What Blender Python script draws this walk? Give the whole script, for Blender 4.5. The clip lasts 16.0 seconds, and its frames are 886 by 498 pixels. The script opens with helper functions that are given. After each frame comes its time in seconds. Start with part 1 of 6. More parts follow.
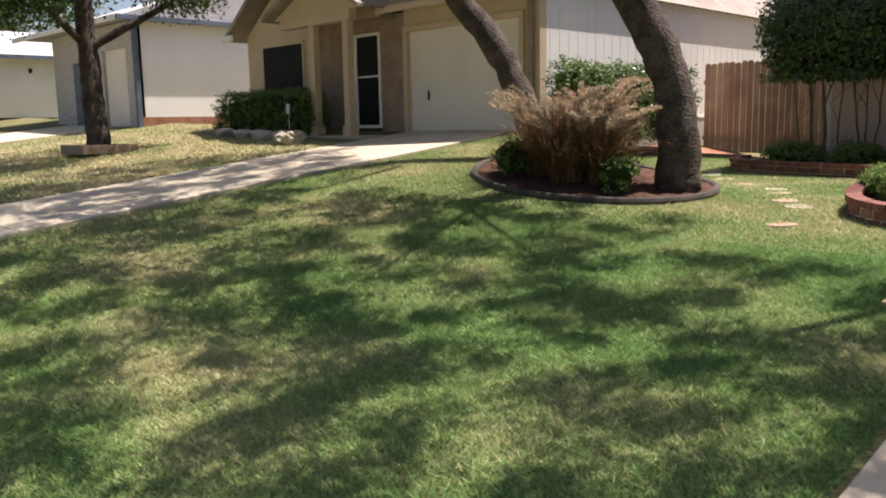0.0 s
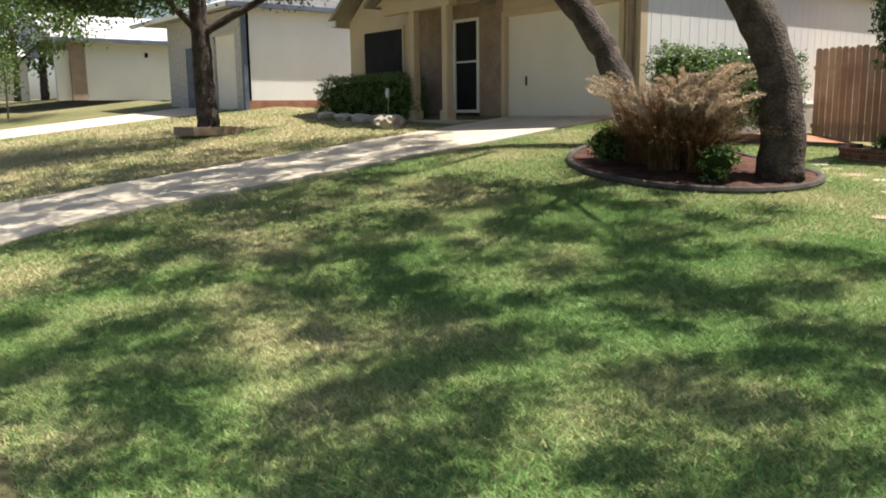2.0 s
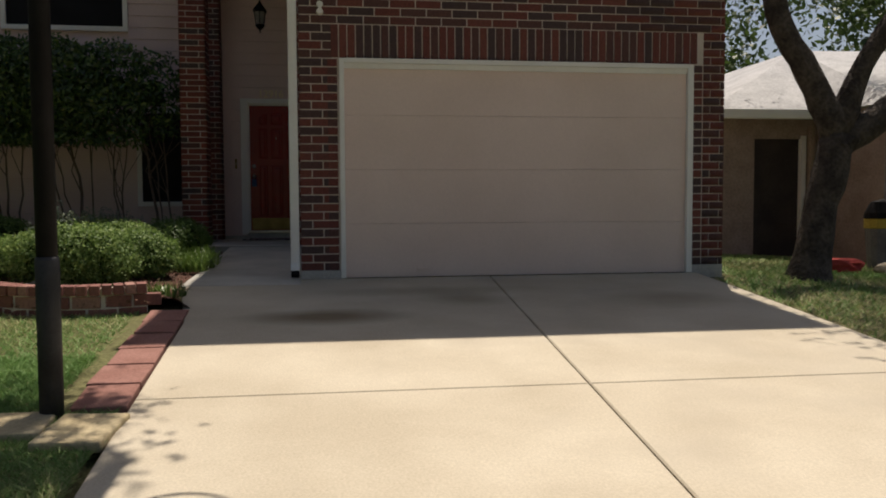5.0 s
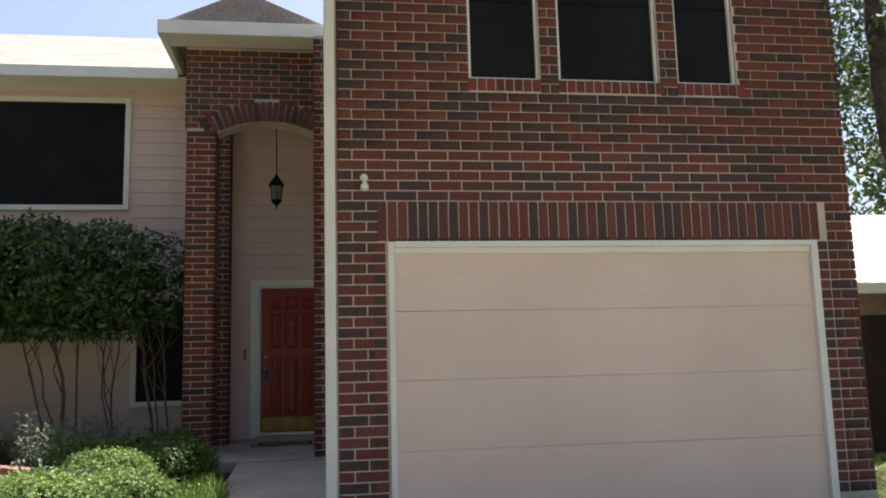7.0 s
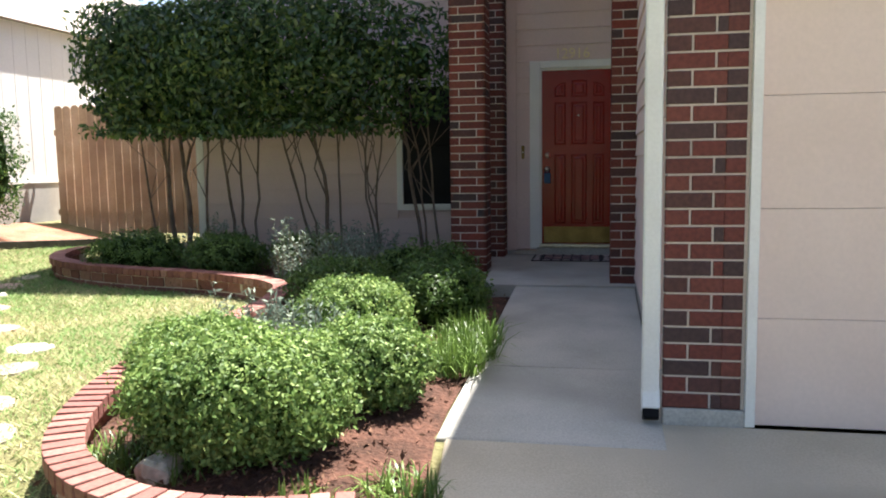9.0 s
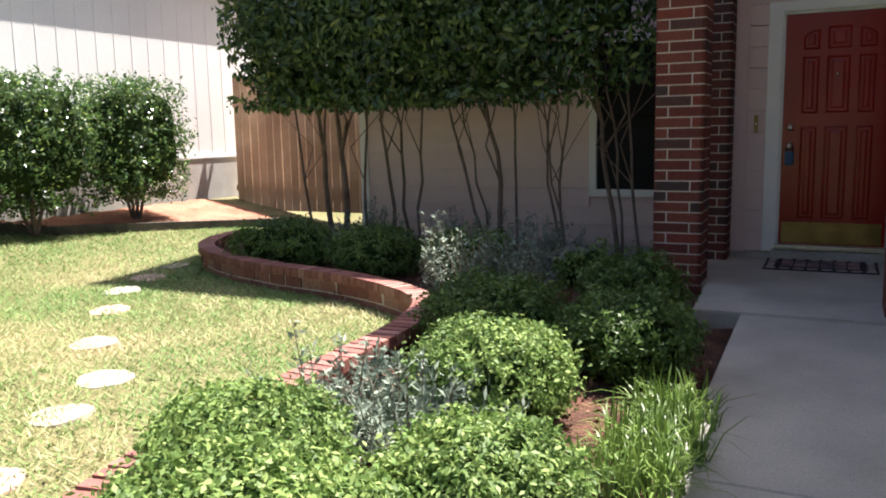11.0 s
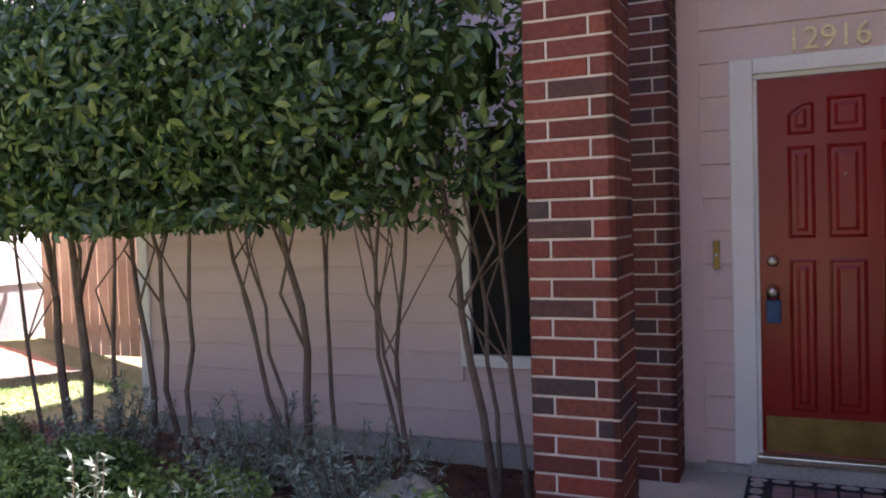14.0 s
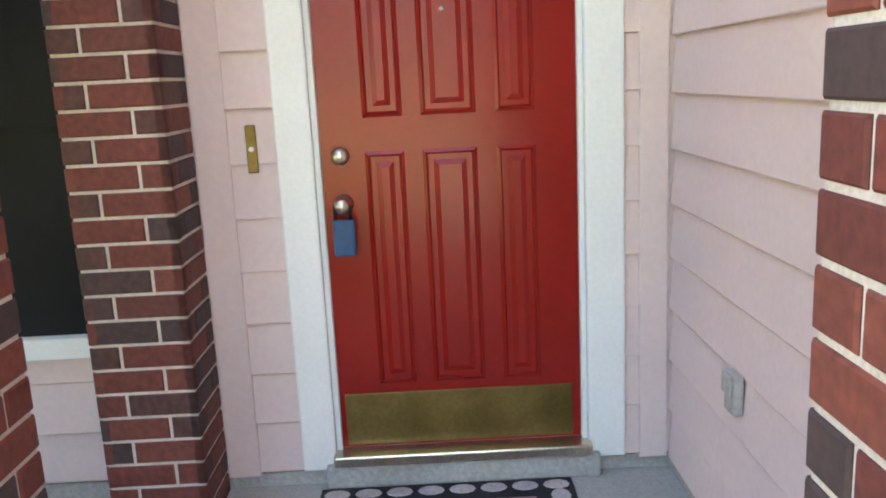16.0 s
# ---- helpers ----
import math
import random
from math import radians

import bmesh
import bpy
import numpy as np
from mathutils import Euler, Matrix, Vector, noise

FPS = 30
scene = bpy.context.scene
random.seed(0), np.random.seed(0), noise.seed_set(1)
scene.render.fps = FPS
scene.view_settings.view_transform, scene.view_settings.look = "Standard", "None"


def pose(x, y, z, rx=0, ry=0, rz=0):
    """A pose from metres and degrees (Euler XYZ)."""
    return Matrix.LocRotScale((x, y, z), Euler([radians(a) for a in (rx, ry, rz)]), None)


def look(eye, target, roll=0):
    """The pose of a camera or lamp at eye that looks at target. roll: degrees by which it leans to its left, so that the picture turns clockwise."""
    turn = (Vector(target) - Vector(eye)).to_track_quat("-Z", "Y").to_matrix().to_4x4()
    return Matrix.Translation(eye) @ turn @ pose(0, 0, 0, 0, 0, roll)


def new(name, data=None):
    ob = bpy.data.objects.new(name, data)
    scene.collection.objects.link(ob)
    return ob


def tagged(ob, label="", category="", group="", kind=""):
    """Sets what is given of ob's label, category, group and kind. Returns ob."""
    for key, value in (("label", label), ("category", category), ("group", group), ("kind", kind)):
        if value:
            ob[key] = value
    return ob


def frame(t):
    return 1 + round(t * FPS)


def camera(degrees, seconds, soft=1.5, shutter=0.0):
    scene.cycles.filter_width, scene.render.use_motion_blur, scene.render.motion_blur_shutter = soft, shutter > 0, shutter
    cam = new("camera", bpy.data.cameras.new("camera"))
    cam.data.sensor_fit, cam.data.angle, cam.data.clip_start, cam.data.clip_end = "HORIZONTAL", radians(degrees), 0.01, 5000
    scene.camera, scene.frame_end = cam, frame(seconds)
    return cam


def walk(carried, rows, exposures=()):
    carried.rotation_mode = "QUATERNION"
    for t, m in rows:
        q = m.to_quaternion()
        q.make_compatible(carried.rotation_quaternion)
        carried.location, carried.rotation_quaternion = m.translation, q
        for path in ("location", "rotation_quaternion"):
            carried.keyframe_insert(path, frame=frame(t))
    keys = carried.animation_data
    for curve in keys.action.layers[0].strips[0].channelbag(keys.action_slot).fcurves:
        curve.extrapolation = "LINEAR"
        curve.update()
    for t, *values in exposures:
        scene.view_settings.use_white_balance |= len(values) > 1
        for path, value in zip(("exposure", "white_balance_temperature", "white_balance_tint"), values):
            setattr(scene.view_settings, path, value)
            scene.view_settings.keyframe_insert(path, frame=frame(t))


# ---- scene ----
cam = camera(56.8, 16.0, 1.9)
PATH = [
    (0, (-0.345, -0.184, 1.796), (1.049, 1.217, 1.494), -1.1),
    (0.5, (-0.313, -0.378, 1.869), (0.94, 1.145, 1.538), -1.4),
    (1, (-0.494, -0.253, 1.875), (0.708, 1.309, 1.537), -0.7),
    (1.5, (-0.725, -0.429, 1.859), (0.436, 1.164, 1.522), -0.5),
    (2, (-0.448, -0.312, 1.815), (0.772, 1.238, 1.479), -0.7),
    (2.5, (0.103, -0.122, 1.649), (1.538, 1.235, 1.329), -0.1),
    (3, (0.69, 0.011, 1.37), (2.391, 1.026, 1.095), 1.0),
    (3.5, (1.061, 0.014, 1.356), (2.943, 0.633, 1.082), 0.5),
    (4, (1.29, -0.147, 1.423), (3.253, 0.119, 1.145), -0.5),
    (4.5, (1.679, -0.087, 1.436), (3.667, -0.131, 1.219), -0.6),
    (5, (1.956, 0.042, 1.518), (3.934, -0.234, 1.407), -0.3),
    (5.2, (2.106, 0.074, 1.566), (4.078, -0.255, 1.51), -0.5),
    (7.3, (4.061, 0.49, 1.975), (6.019, 0.209, 2.268), -1.5),
    (7.5, (4.299, 0.529, 1.944), (6.278, 0.322, 2.136), -0.9),
    (8, (4.888, 0.566, 1.984), (6.888, 0.551, 1.959), -0.4),
    (8.5, (5.468, 0.563, 2.034), (7.453, 0.756, 1.881), -0.4),
    (9, (5.947, 0.615, 2.101), (7.9, 0.993, 1.887), -0.8),
    (9.5, (6.397, 0.673, 2.162), (8.304, 1.215, 1.903), -1.1),
    (10, (6.86, 0.784, 2.201), (8.721, 1.456, 1.908), -1.5),
    (10.2, (7.023, 0.787, 2.208), (8.862, 1.509, 1.901), -1.1),
    (12.3, (9.008, 1.021, 2.204), (10.726, 2.027, 2.012), -2.0),
    (12.5, (9.178, 1.057, 2.211), (10.899, 2.064, 2.056), -1.8),
    (13, (9.841, 1.142, 2.341), (11.578, 2.131, 2.266), -1.6),
    (13.5, (10.46, 1.138, 2.417), (12.23, 2.07, 2.407), -1.5),
    (14, (11.069, 1.09, 2.439), (12.897, 1.897, 2.366), -1.8),
    (14.5, (11.559, 1.011, 2.456), (13.445, 1.631, 2.209), -2.6),
    (15, (12.171, 0.926, 2.398), (14.081, 1.36, 1.992), -3.1),
    (15.5, (12.729, 0.914, 2.415), (14.653, 1.126, 1.915), -2.3),
    (16, (13.122, 0.935, 2.393), (15.08, 0.922, 1.985), -2.8),
]
EXPO = [(0, 1.0, 6650, 20), (0.5, 1.15, 6650, 20), (1.5, 1.1, 6550, 13), (2.5, 1.2, 6500, 12), (3, 1.2, 6650, 14), (3.5, 0.7, 6650, 13), (4.2, 0.2, 6900, 13), (5, 0.05, 6900, 14), (5.6, 0.45, 6800, 12), (7.3, 1.65, 6450, 13), (8, 2.15, 6300, 13), (9, 2.05, 6250, 12), (10, 1.85, 6300, 13),
        (12.5, 1.9, 6200, 26), (13.5, 2.6, 6150, 33), (14, 2.95, 6050, 34), (14.5, 3.75, 5950, 15), (15.2, 4.45, 6350, 8), (16, 4.8, 6600, 10)]
walk(cam, [(t, look(eye, target, roll)) for t, eye, target, roll in PATH], EXPO)

# ---- light ----
SUN = Vector((0.40, -0.17, 1.0)).normalized()
world = bpy.data.worlds.new("sky")
scene.world = world
world.use_nodes = True
wn = world.node_tree.nodes
wl = world.node_tree.links
sky = wn.new("ShaderNodeTexSky")
sky.sky_type, sky.sun_disc = "NISHITA", False
sky.sun_elevation, sky.sun_rotation = radians(66.5), radians(113)
sky.air_density, sky.dust_density = 1.0, 2.5
wl.new(sky.outputs[0], wn["Background"].inputs[0])
wn["Background"].inputs[1].default_value = 0.074
sun_data = bpy.data.lights.new("sun", "SUN")
sun_data.energy, sun_data.angle, sun_data.color = 5.0, radians(0.55), (1.0, 0.94, 0.84)
sun = new("sun", sun_data)
sun.matrix_world = look((SUN * 60)[:], (0, 0, 0))

rng = np.random.default_rng(5)
MATS = {}


# ---- materials ----
def shader(name):
    m = bpy.data.materials.new(name)
    m.use_nodes = True
    return m, m.node_tree.nodes, m.node_tree.links, m.node_tree.nodes["Principled BSDF"]


def ramp(n, stops, interpolation="LINEAR"):
    r = n.new("ShaderNodeValToRGB")
    r.color_ramp.interpolation = interpolation
    e = r.color_ramp.elements
    while len(e) < len(stops):
        e.new(0.5)
    for el, (p, c) in zip(e, stops):
        el.position, el.color = p, (*c, 1)
    return r


def mottled(name, a, b, scale=3.0, fine=60.0, rough=0.8, bump=0.2, spread=(0.35, 0.65), grain=0.25, metal=0.0, stain=None, stain_scale=0.6, spec=0.3, dist=0.01, blot=None):
    """Two colours mixed by a coarse noise, darkened and roughened by a fine one."""
    if name in MATS:
        return MATS[name]
    m, n, l, p = shader(name)
    geo = n.new("ShaderNodeNewGeometry")
    big = n.new("ShaderNodeTexNoise")
    big.inputs["Scale"].default_value, big.inputs["Detail"].default_value = scale, 6
    small = n.new("ShaderNodeTexNoise")
    small.inputs["Scale"].default_value, small.inputs["Detail"].default_value = fine, 4
    l.new(geo.outputs["Position"], big.inputs["Vector"])
    l.new(geo.outputs["Position"], small.inputs["Vector"])
    r = ramp(n, [(spread[0], a), (spread[1], b)])
    l.new(big.outputs["Fac"], r.inputs[0])
    mix = n.new("ShaderNodeMix")
    mix.data_type, mix.blend_type = "RGBA", "MULTIPLY"
    mix.inputs[0].default_value = 1.0
    g = ramp(n, [(0.25, (1 - grain,) * 3), (0.75, (1 + grain * 0.4,) * 3)])
    l.new(small.outputs["Fac"], g.inputs[0])
    l.new(r.outputs[0], mix.inputs[6])
    l.new(g.outputs[0], mix.inputs[7])
    out = mix.outputs[2]
    if stain:
        st = n.new("ShaderNodeTexNoise")
        st.inputs["Scale"].default_value, st.inputs["Detail"].default_value = stain_scale, 5
        l.new(geo.outputs["Position"], st.inputs["Vector"])
        sr = ramp(n, [(0.5, (0, 0, 0)), (0.72, (1, 1, 1))])
        l.new(st.outputs["Fac"], sr.inputs[0])
        m2 = n.new("ShaderNodeMix")
        m2.data_type = "RGBA"
        m2.inputs[7].default_value = (*stain, 1)
        l.new(sr.outputs[0], m2.inputs[0])
        l.new(out, m2.inputs[6])
        out = m2.outputs[2]
    l.new(out, p.inputs["Base Color"])
    p.inputs["Roughness"].default_value, p.inputs["Metallic"].default_value = rough, metal
    p.inputs["Specular IOR Level"].default_value = spec
    if bump:
        b_ = n.new("ShaderNodeBump")
        b_.inputs["Strength"].default_value, b_.inputs["Distance"].default_value = bump, dist
        l.new(small.outputs["Fac"], b_.inputs["Height"])
        l.new(b_.outputs[0], p.inputs["Normal"])
    if blot:
        for (bx, by, bw, bh), c in blot:
            sep = n.new("ShaderNodeVectorMath")
            sep.operation = "MULTIPLY_ADD"
            sep.inputs[1].default_value, sep.inputs[2].default_value = (1 / bw, 1 / bh, 0), (-bx / bw, -by / bh, 0)
            l.new(geo.outputs["Position"], sep.inputs[0])
            wob = n.new("ShaderNodeVectorMath")
            wob.operation = "MULTIPLY_ADD"
            wob.inputs[1].default_value = (0.5, 0.5, 0)
            l.new(big.outputs["Color"], wob.inputs[0])
            l.new(sep.outputs[0], wob.inputs[2])
            ln = n.new("ShaderNodeVectorMath")
            ln.operation = "LENGTH"
            l.new(wob.outputs[0], ln.inputs[0])
            rr = ramp(n, [(0.25, c), (0.95, (1, 1, 1))])
            l.new(ln.outputs["Value"], rr.inputs[0])
            mm = n.new("ShaderNodeMix")
            mm.data_type, mm.blend_type = "RGBA", "MULTIPLY"
            mm.inputs[0].default_value = 1.0
            l.new(out, mm.inputs[6])
            l.new(rr.outputs[0], mm.inputs[7])
            out = mm.outputs[2]
        l.new(out, p.inputs["Base Color"])
    MATS[name] = m
    return m


def brick_mat(name, per_island, stops):
    """Fired clay, each brick of its own shade."""
    m, n, l, p = shader(name)
    if per_island:
        src = n.new("ShaderNodeNewGeometry").outputs["Random Per Island"]
    else:
        src = n.new("ShaderNodeObjectInfo").outputs["Random"]
    r = ramp(n, stops, "CONSTANT")
    l.new(src, r.inputs[0])
    geo = n.new("ShaderNodeNewGeometry")
    nz = n.new("ShaderNodeTexNoise")
    nz.inputs["Scale"].default_value, nz.inputs["Detail"].default_value = 45, 6
    l.new(geo.outputs["Position"], nz.inputs["Vector"])
    g = ramp(n, [(0.3, (0.72, 0.7, 0.7)), (0.7, (1.15, 1.12, 1.1))])
    l.new(nz.outputs["Fac"], g.inputs[0])
    mix = n.new("ShaderNodeMix")
    mix.data_type, mix.blend_type = "RGBA", "MULTIPLY"
    mix.inputs[0].default_value = 1.0
    l.new(r.outputs[0], mix.inputs[6])
    l.new(g.outputs[0], mix.inputs[7])
    l.new(mix.outputs[2], p.inputs["Base Color"])
    p.inputs["Roughness"].default_value = 0.8
    b_ = n.new("ShaderNodeBump")
    b_.inputs["Strength"].default_value, b_.inputs["Distance"].default_value = 0.35, 0.006
    l.new(nz.outputs["Fac"], b_.inputs["Height"])
    l.new(b_.outputs[0], p.inputs["Normal"])
    return m


def leaf_mat(name, stops, rough=0.45, trans=0.25, spec=0.4):
    """Leaves, each of its own green, letting a little light through."""
    m, n, l, p = shader(name)
    geo = n.new("ShaderNodeNewGeometry")
    r = ramp(n, stops)
    l.new(geo.outputs["Random Per Island"], r.inputs[0])
    nz = n.new("ShaderNodeTexNoise")
    nz.inputs["Scale"].default_value = 2.2
    l.new(geo.outputs["Position"], nz.inputs["Vector"])
    g = ramp(n, [(0.3, (0.75, 0.78, 0.7)), (0.7, (1.2, 1.15, 1.0))])
    l.new(nz.outputs["Fac"], g.inputs[0])
    mix = n.new("ShaderNodeMix")
    mix.data_type, mix.blend_type = "RGBA", "MULTIPLY"
    mix.inputs[0].default_value = 1.0
    l.new(r.outputs[0], mix.inputs[6])
    l.new(g.outputs[0], mix.inputs[7])
    l.new(mix.outputs[2], p.inputs["Base Color"])
    p.inputs["Roughness"].default_value = rough
    p.inputs["Specular IOR Level"].default_value = spec
    if trans:
        t = n.new("ShaderNodeBsdfTranslucent")
        l.new(mix.outputs[2], t.inputs[0])
        add = n.new("ShaderNodeMixShader")
        add.inputs[0].default_value = trans
        l.new(p.outputs[0], add.inputs[1])
        l.new(t.outputs[0], add.inputs[2])
        l.new(add.outputs[0], n["Material Output"].inputs[0])
    return m


RED_STOPS = [(0.0, (0.15, 0.033, 0.022)), (0.2, (0.19, 0.05, 0.032)), (0.38, (0.125, 0.03, 0.022)), (0.55, (0.165, 0.043, 0.028)),
             (0.72, (0.085, 0.035, 0.03)), (0.82, (0.06, 0.036, 0.034)), (0.92, (0.21, 0.042, 0.026))]
DARK_STOPS = [(0.0, (0.15, 0.04, 0.03)), (0.25, (0.095, 0.04, 0.034)), (0.45, (0.065, 0.038, 0.037)), (0.62, (0.17, 0.05, 0.036)),
              (0.78, (0.075, 0.04, 0.038)), (0.9, (0.13, 0.04, 0.031))]
BRICK = brick_mat("red_brick", False, RED_STOPS)
BRICK_DARK = brick_mat("dark_brick", False, DARK_STOPS)
BRICK_JOINED = brick_mat("wall_brick", True, DARK_STOPS)
BRICK_EDGE = brick_mat("border_brick", False, [(0.0, (0.23, 0.09, 0.07)), (0.3, (0.29, 0.125, 0.1)), (0.6, (0.21, 0.08, 0.065)), (0.85, (0.34, 0.175, 0.14))])
MORTAR = mottled("mortar", (0.55, 0.48, 0.42), (0.66, 0.58, 0.51), 4, 120, 0.95, 0.5, dist=0.004)
CONCRETE = mottled("driveway_concrete", (0.47, 0.41, 0.31), (0.56, 0.5, 0.39), 1.3, 90, 0.9, 0.25, stain=(0.42, 0.37, 0.29), stain_scale=0.9, grain=0.16, dist=0.004, blot=[((8.25, 0.25, 0.35, 0.75), (0.45, 0.4, 0.34)), ((8.9, -1.0, 0.4, 0.5), (0.72, 0.7, 0.66)), ((8.7, -2.6, 0.5, 0.7), (0.75, 0.72, 0.68)), ((9.3, -0.6, 0.3, 1.2), (0.8, 0.78, 0.74))])
PATH_CONCRETE = mottled("path_concrete", (0.38, 0.37, 0.33), (0.48, 0.46, 0.41), 1.6, 90, 0.88, 0.25, stain=(0.3, 0.29, 0.26), stain_scale=1.1, grain=0.2, dist=0.004)
FOOTING = mottled("footing_concrete", (0.4, 0.38, 0.35), (0.5, 0.48, 0.44), 3, 60, 0.9, 0.3)
SIDING = mottled("pink_siding", (0.67, 0.52, 0.485), (0.72, 0.565, 0.525), 1.5, 40, 0.6, 0.06, grain=0.06, dist=0.003)
GARAGE_PAINT = mottled("garage_paint", (0.72, 0.575, 0.5), (0.77, 0.62, 0.545), 1.2, 50, 0.55, 0.05, grain=0.05, dist=0.003)
WHITE_TRIM = mottled("white_trim", (0.76, 0.75, 0.71), (0.82, 0.81, 0.77), 3, 60, 0.5, 0.05, grain=0.06, dist=0.003)
RED_PAINT = mottled("red_door_paint", (0.235, 0.009, 0.006), (0.27, 0.012, 0.008), 2, 30, 0.22, 0.04, grain=0.06, spec=0.28, dist=0.003)
SCREEN = mottled("window_screen", (0.008, 0.008, 0.009), (0.014, 0.014, 0.016), 2, 200, 0.6, 0.0, spec=0.15)
BRASS = mottled("brass_plate", (0.16, 0.11, 0.035), (0.26, 0.18, 0.065), 6, 80, 0.38, 0.05, metal=0.9, grain=0.2)
DIGIT_BRASS = mottled("polished_brass", (0.78, 0.64, 0.36), (0.86, 0.73, 0.45), 10, 80, 0.3, 0.0, metal=0.25)
CHROME = mottled("worn_nickel", (0.55, 0.5, 0.42), (0.65, 0.6, 0.5), 20, 100, 0.28, 0.0, metal=1.0)
BLACK_IRON = mottled("black_iron", (0.006, 0.006, 0.007), (0.012, 0.012, 0.013), 6, 80, 0.6, 0.1, spec=0.12)
SOIL = mottled("brown_mulch", (0.06, 0.03, 0.02), (0.13, 0.06, 0.04), 6, 40, 0.98, 0.9, grain=0.55, dist=0.03)
RED_SOIL = mottled("red_soil", (0.3, 0.13, 0.08), (0.4, 0.2, 0.13), 4, 35, 0.98, 0.7, grain=0.4, dist=0.02)
EARTH = mottled("lawn_earth", (0.12, 0.13, 0.045), (0.2, 0.18, 0.085), 0.55, 30, 0.97, 0.8, grain=0.5, dist=0.03, stain=(0.2, 0.17, 0.085), stain_scale=0.35)
FENCE_WOOD = mottled("cedar_fence", (0.44, 0.3, 0.19), (0.57, 0.41, 0.285), 2.5, 70, 0.85, 0.3, grain=0.3, stain=(0.33, 0.21, 0.14), stain_scale=1.2)
own = FENCE_WOOD.node_tree.nodes.new("ShaderNodeObjectInfo")
shade = ramp(FENCE_WOOD.node_tree.nodes, [(0.0, (0.68, 0.66, 0.64)), (1.0, (1.12, 1.1, 1.06))])
tone = FENCE_WOOD.node_tree.nodes.new("ShaderNodeMix")
tone.data_type, tone.blend_type = "RGBA", "MULTIPLY"
tone.inputs[0].default_value = 1.0
socket = FENCE_WOOD.node_tree.nodes["Principled BSDF"].inputs["Base Color"]
FENCE_WOOD.node_tree.links.new(own.outputs["Random"], shade.inputs[0])
FENCE_WOOD.node_tree.links.new(socket.links[0].from_socket, tone.inputs[6])
FENCE_WOOD.node_tree.links.new(shade.outputs[0], tone.inputs[7])
FENCE_WOOD.node_tree.links.new(tone.outputs[2], socket)
BARK = mottled("oak_bark", (0.05, 0.04, 0.034), (0.12, 0.097, 0.08), 5, 28, 0.95, 1.0, grain=0.55, dist=0.04)
STEM_BARK = mottled("shrub_bark", (0.12, 0.085, 0.065), (0.2, 0.15, 0.12), 8, 60, 0.9, 0.5, grain=0.35)
TAN_PAINT = mottled("tan_paint", (0.55, 0.44, 0.3), (0.6, 0.48, 0.34), 1.5, 40, 0.7, 0.1, grain=0.1)
TAN_BRICK = mottled("tan_masonry", (0.3, 0.22, 0.17), (0.38, 0.29, 0.22), 3, 30, 0.9, 0.4, grain=0.3)
CREAM = mottled("cream_panel", (0.74, 0.69, 0.6), (0.8, 0.75, 0.66), 1, 30, 0.6, 0.05, grain=0.06)
WHITE_WALL = mottled("white_siding", (0.74, 0.73, 0.7), (0.8, 0.79, 0.76), 0.8, 30, 0.7, 0.08, grain=0.06)
SHINGLE = mottled("roof_shingle", (0.3, 0.26, 0.23), (0.4, 0.35, 0.31), 2, 25, 0.95, 0.5, grain=0.35)
GREY_SHINGLE = mottled("grey_shingle", (0.4, 0.4, 0.4), (0.5, 0.5, 0.5), 2, 25, 0.95, 0.5, grain=0.3)
ROCK = mottled("pale_rock", (0.42, 0.36, 0.27), (0.56, 0.5, 0.4), 5, 40, 0.95, 0.6, grain=0.3)
STEP_STONE = mottled("stepping_stone", (0.3, 0.26, 0.19), (0.4, 0.35, 0.26), 4, 50, 0.95, 0.4, grain=0.25)
PAVER = mottled("red_paver", (0.26, 0.125, 0.1), (0.32, 0.165, 0.135), 5, 60, 0.95, 0.35, grain=0.25)
FLAG = mottled("tan_flagstone", (0.42, 0.34, 0.2), (0.5, 0.42, 0.27), 4, 50, 0.95, 0.4, grain=0.25)
BED_EDGE = mottled("dark_edging", (0.05, 0.045, 0.04), (0.1, 0.085, 0.07), 5, 50, 0.9, 0.4, grain=0.3)
BLUE = mottled("blue_tag", (0.03, 0.075, 0.16), (0.04, 0.09, 0.19), 5, 40, 0.5, 0.02)
MAT_BLACK = mottled("mat_rubber", (0.015, 0.014, 0.018), (0.03, 0.028, 0.034), 12, 150, 0.9, 0.4, grain=0.3)
MAT_PINK = mottled("mat_faded_pink", (0.4, 0.24, 0.24), (0.1, 0.08, 0.1), 4, 90, 0.95, 0.3, grain=0.3)
MAT_GREY = mottled("mat_pale_grey", (0.5, 0.44, 0.42), (0.36, 0.32, 0.32), 8, 90, 0.95, 0.3, grain=0.3)
DARK_BLUE = mottled("blue_grey_trim", (0.09, 0.11, 0.15), (0.13, 0.16, 0.21), 3, 40, 0.6, 0.05)
MAROON = mottled("dark_brown_door", (0.04, 0.03, 0.028), (0.06, 0.045, 0.04), 3, 40, 0.6, 0.05)

LEAF_HEDGE = leaf_mat("ligustrum_leaf", [(0.0, (0.036, 0.075, 0.03)), (0.5, (0.072, 0.14, 0.05)), (0.85, (0.13, 0.22, 0.068)), (1.0, (0.24, 0.32, 0.09))], 0.27, 0.42, 0.75)
LEAF_BOX = leaf_mat("boxwood_leaf", [(0.0, (0.07, 0.13, 0.035)), (0.5, (0.145, 0.24, 0.07)), (1.0, (0.3, 0.4, 0.14))], 0.55, 0.3, 0.25)
# Dark hedge leaf; also the boxwood leaf darkened for the bed's shade.
LEAF_DARK = leaf_mat("dark_and_shaded_leaf", [(0.0, (0.05, 0.1, 0.03)), (1.0, (0.15, 0.24, 0.065))], 0.45, 0.25, 0.3)
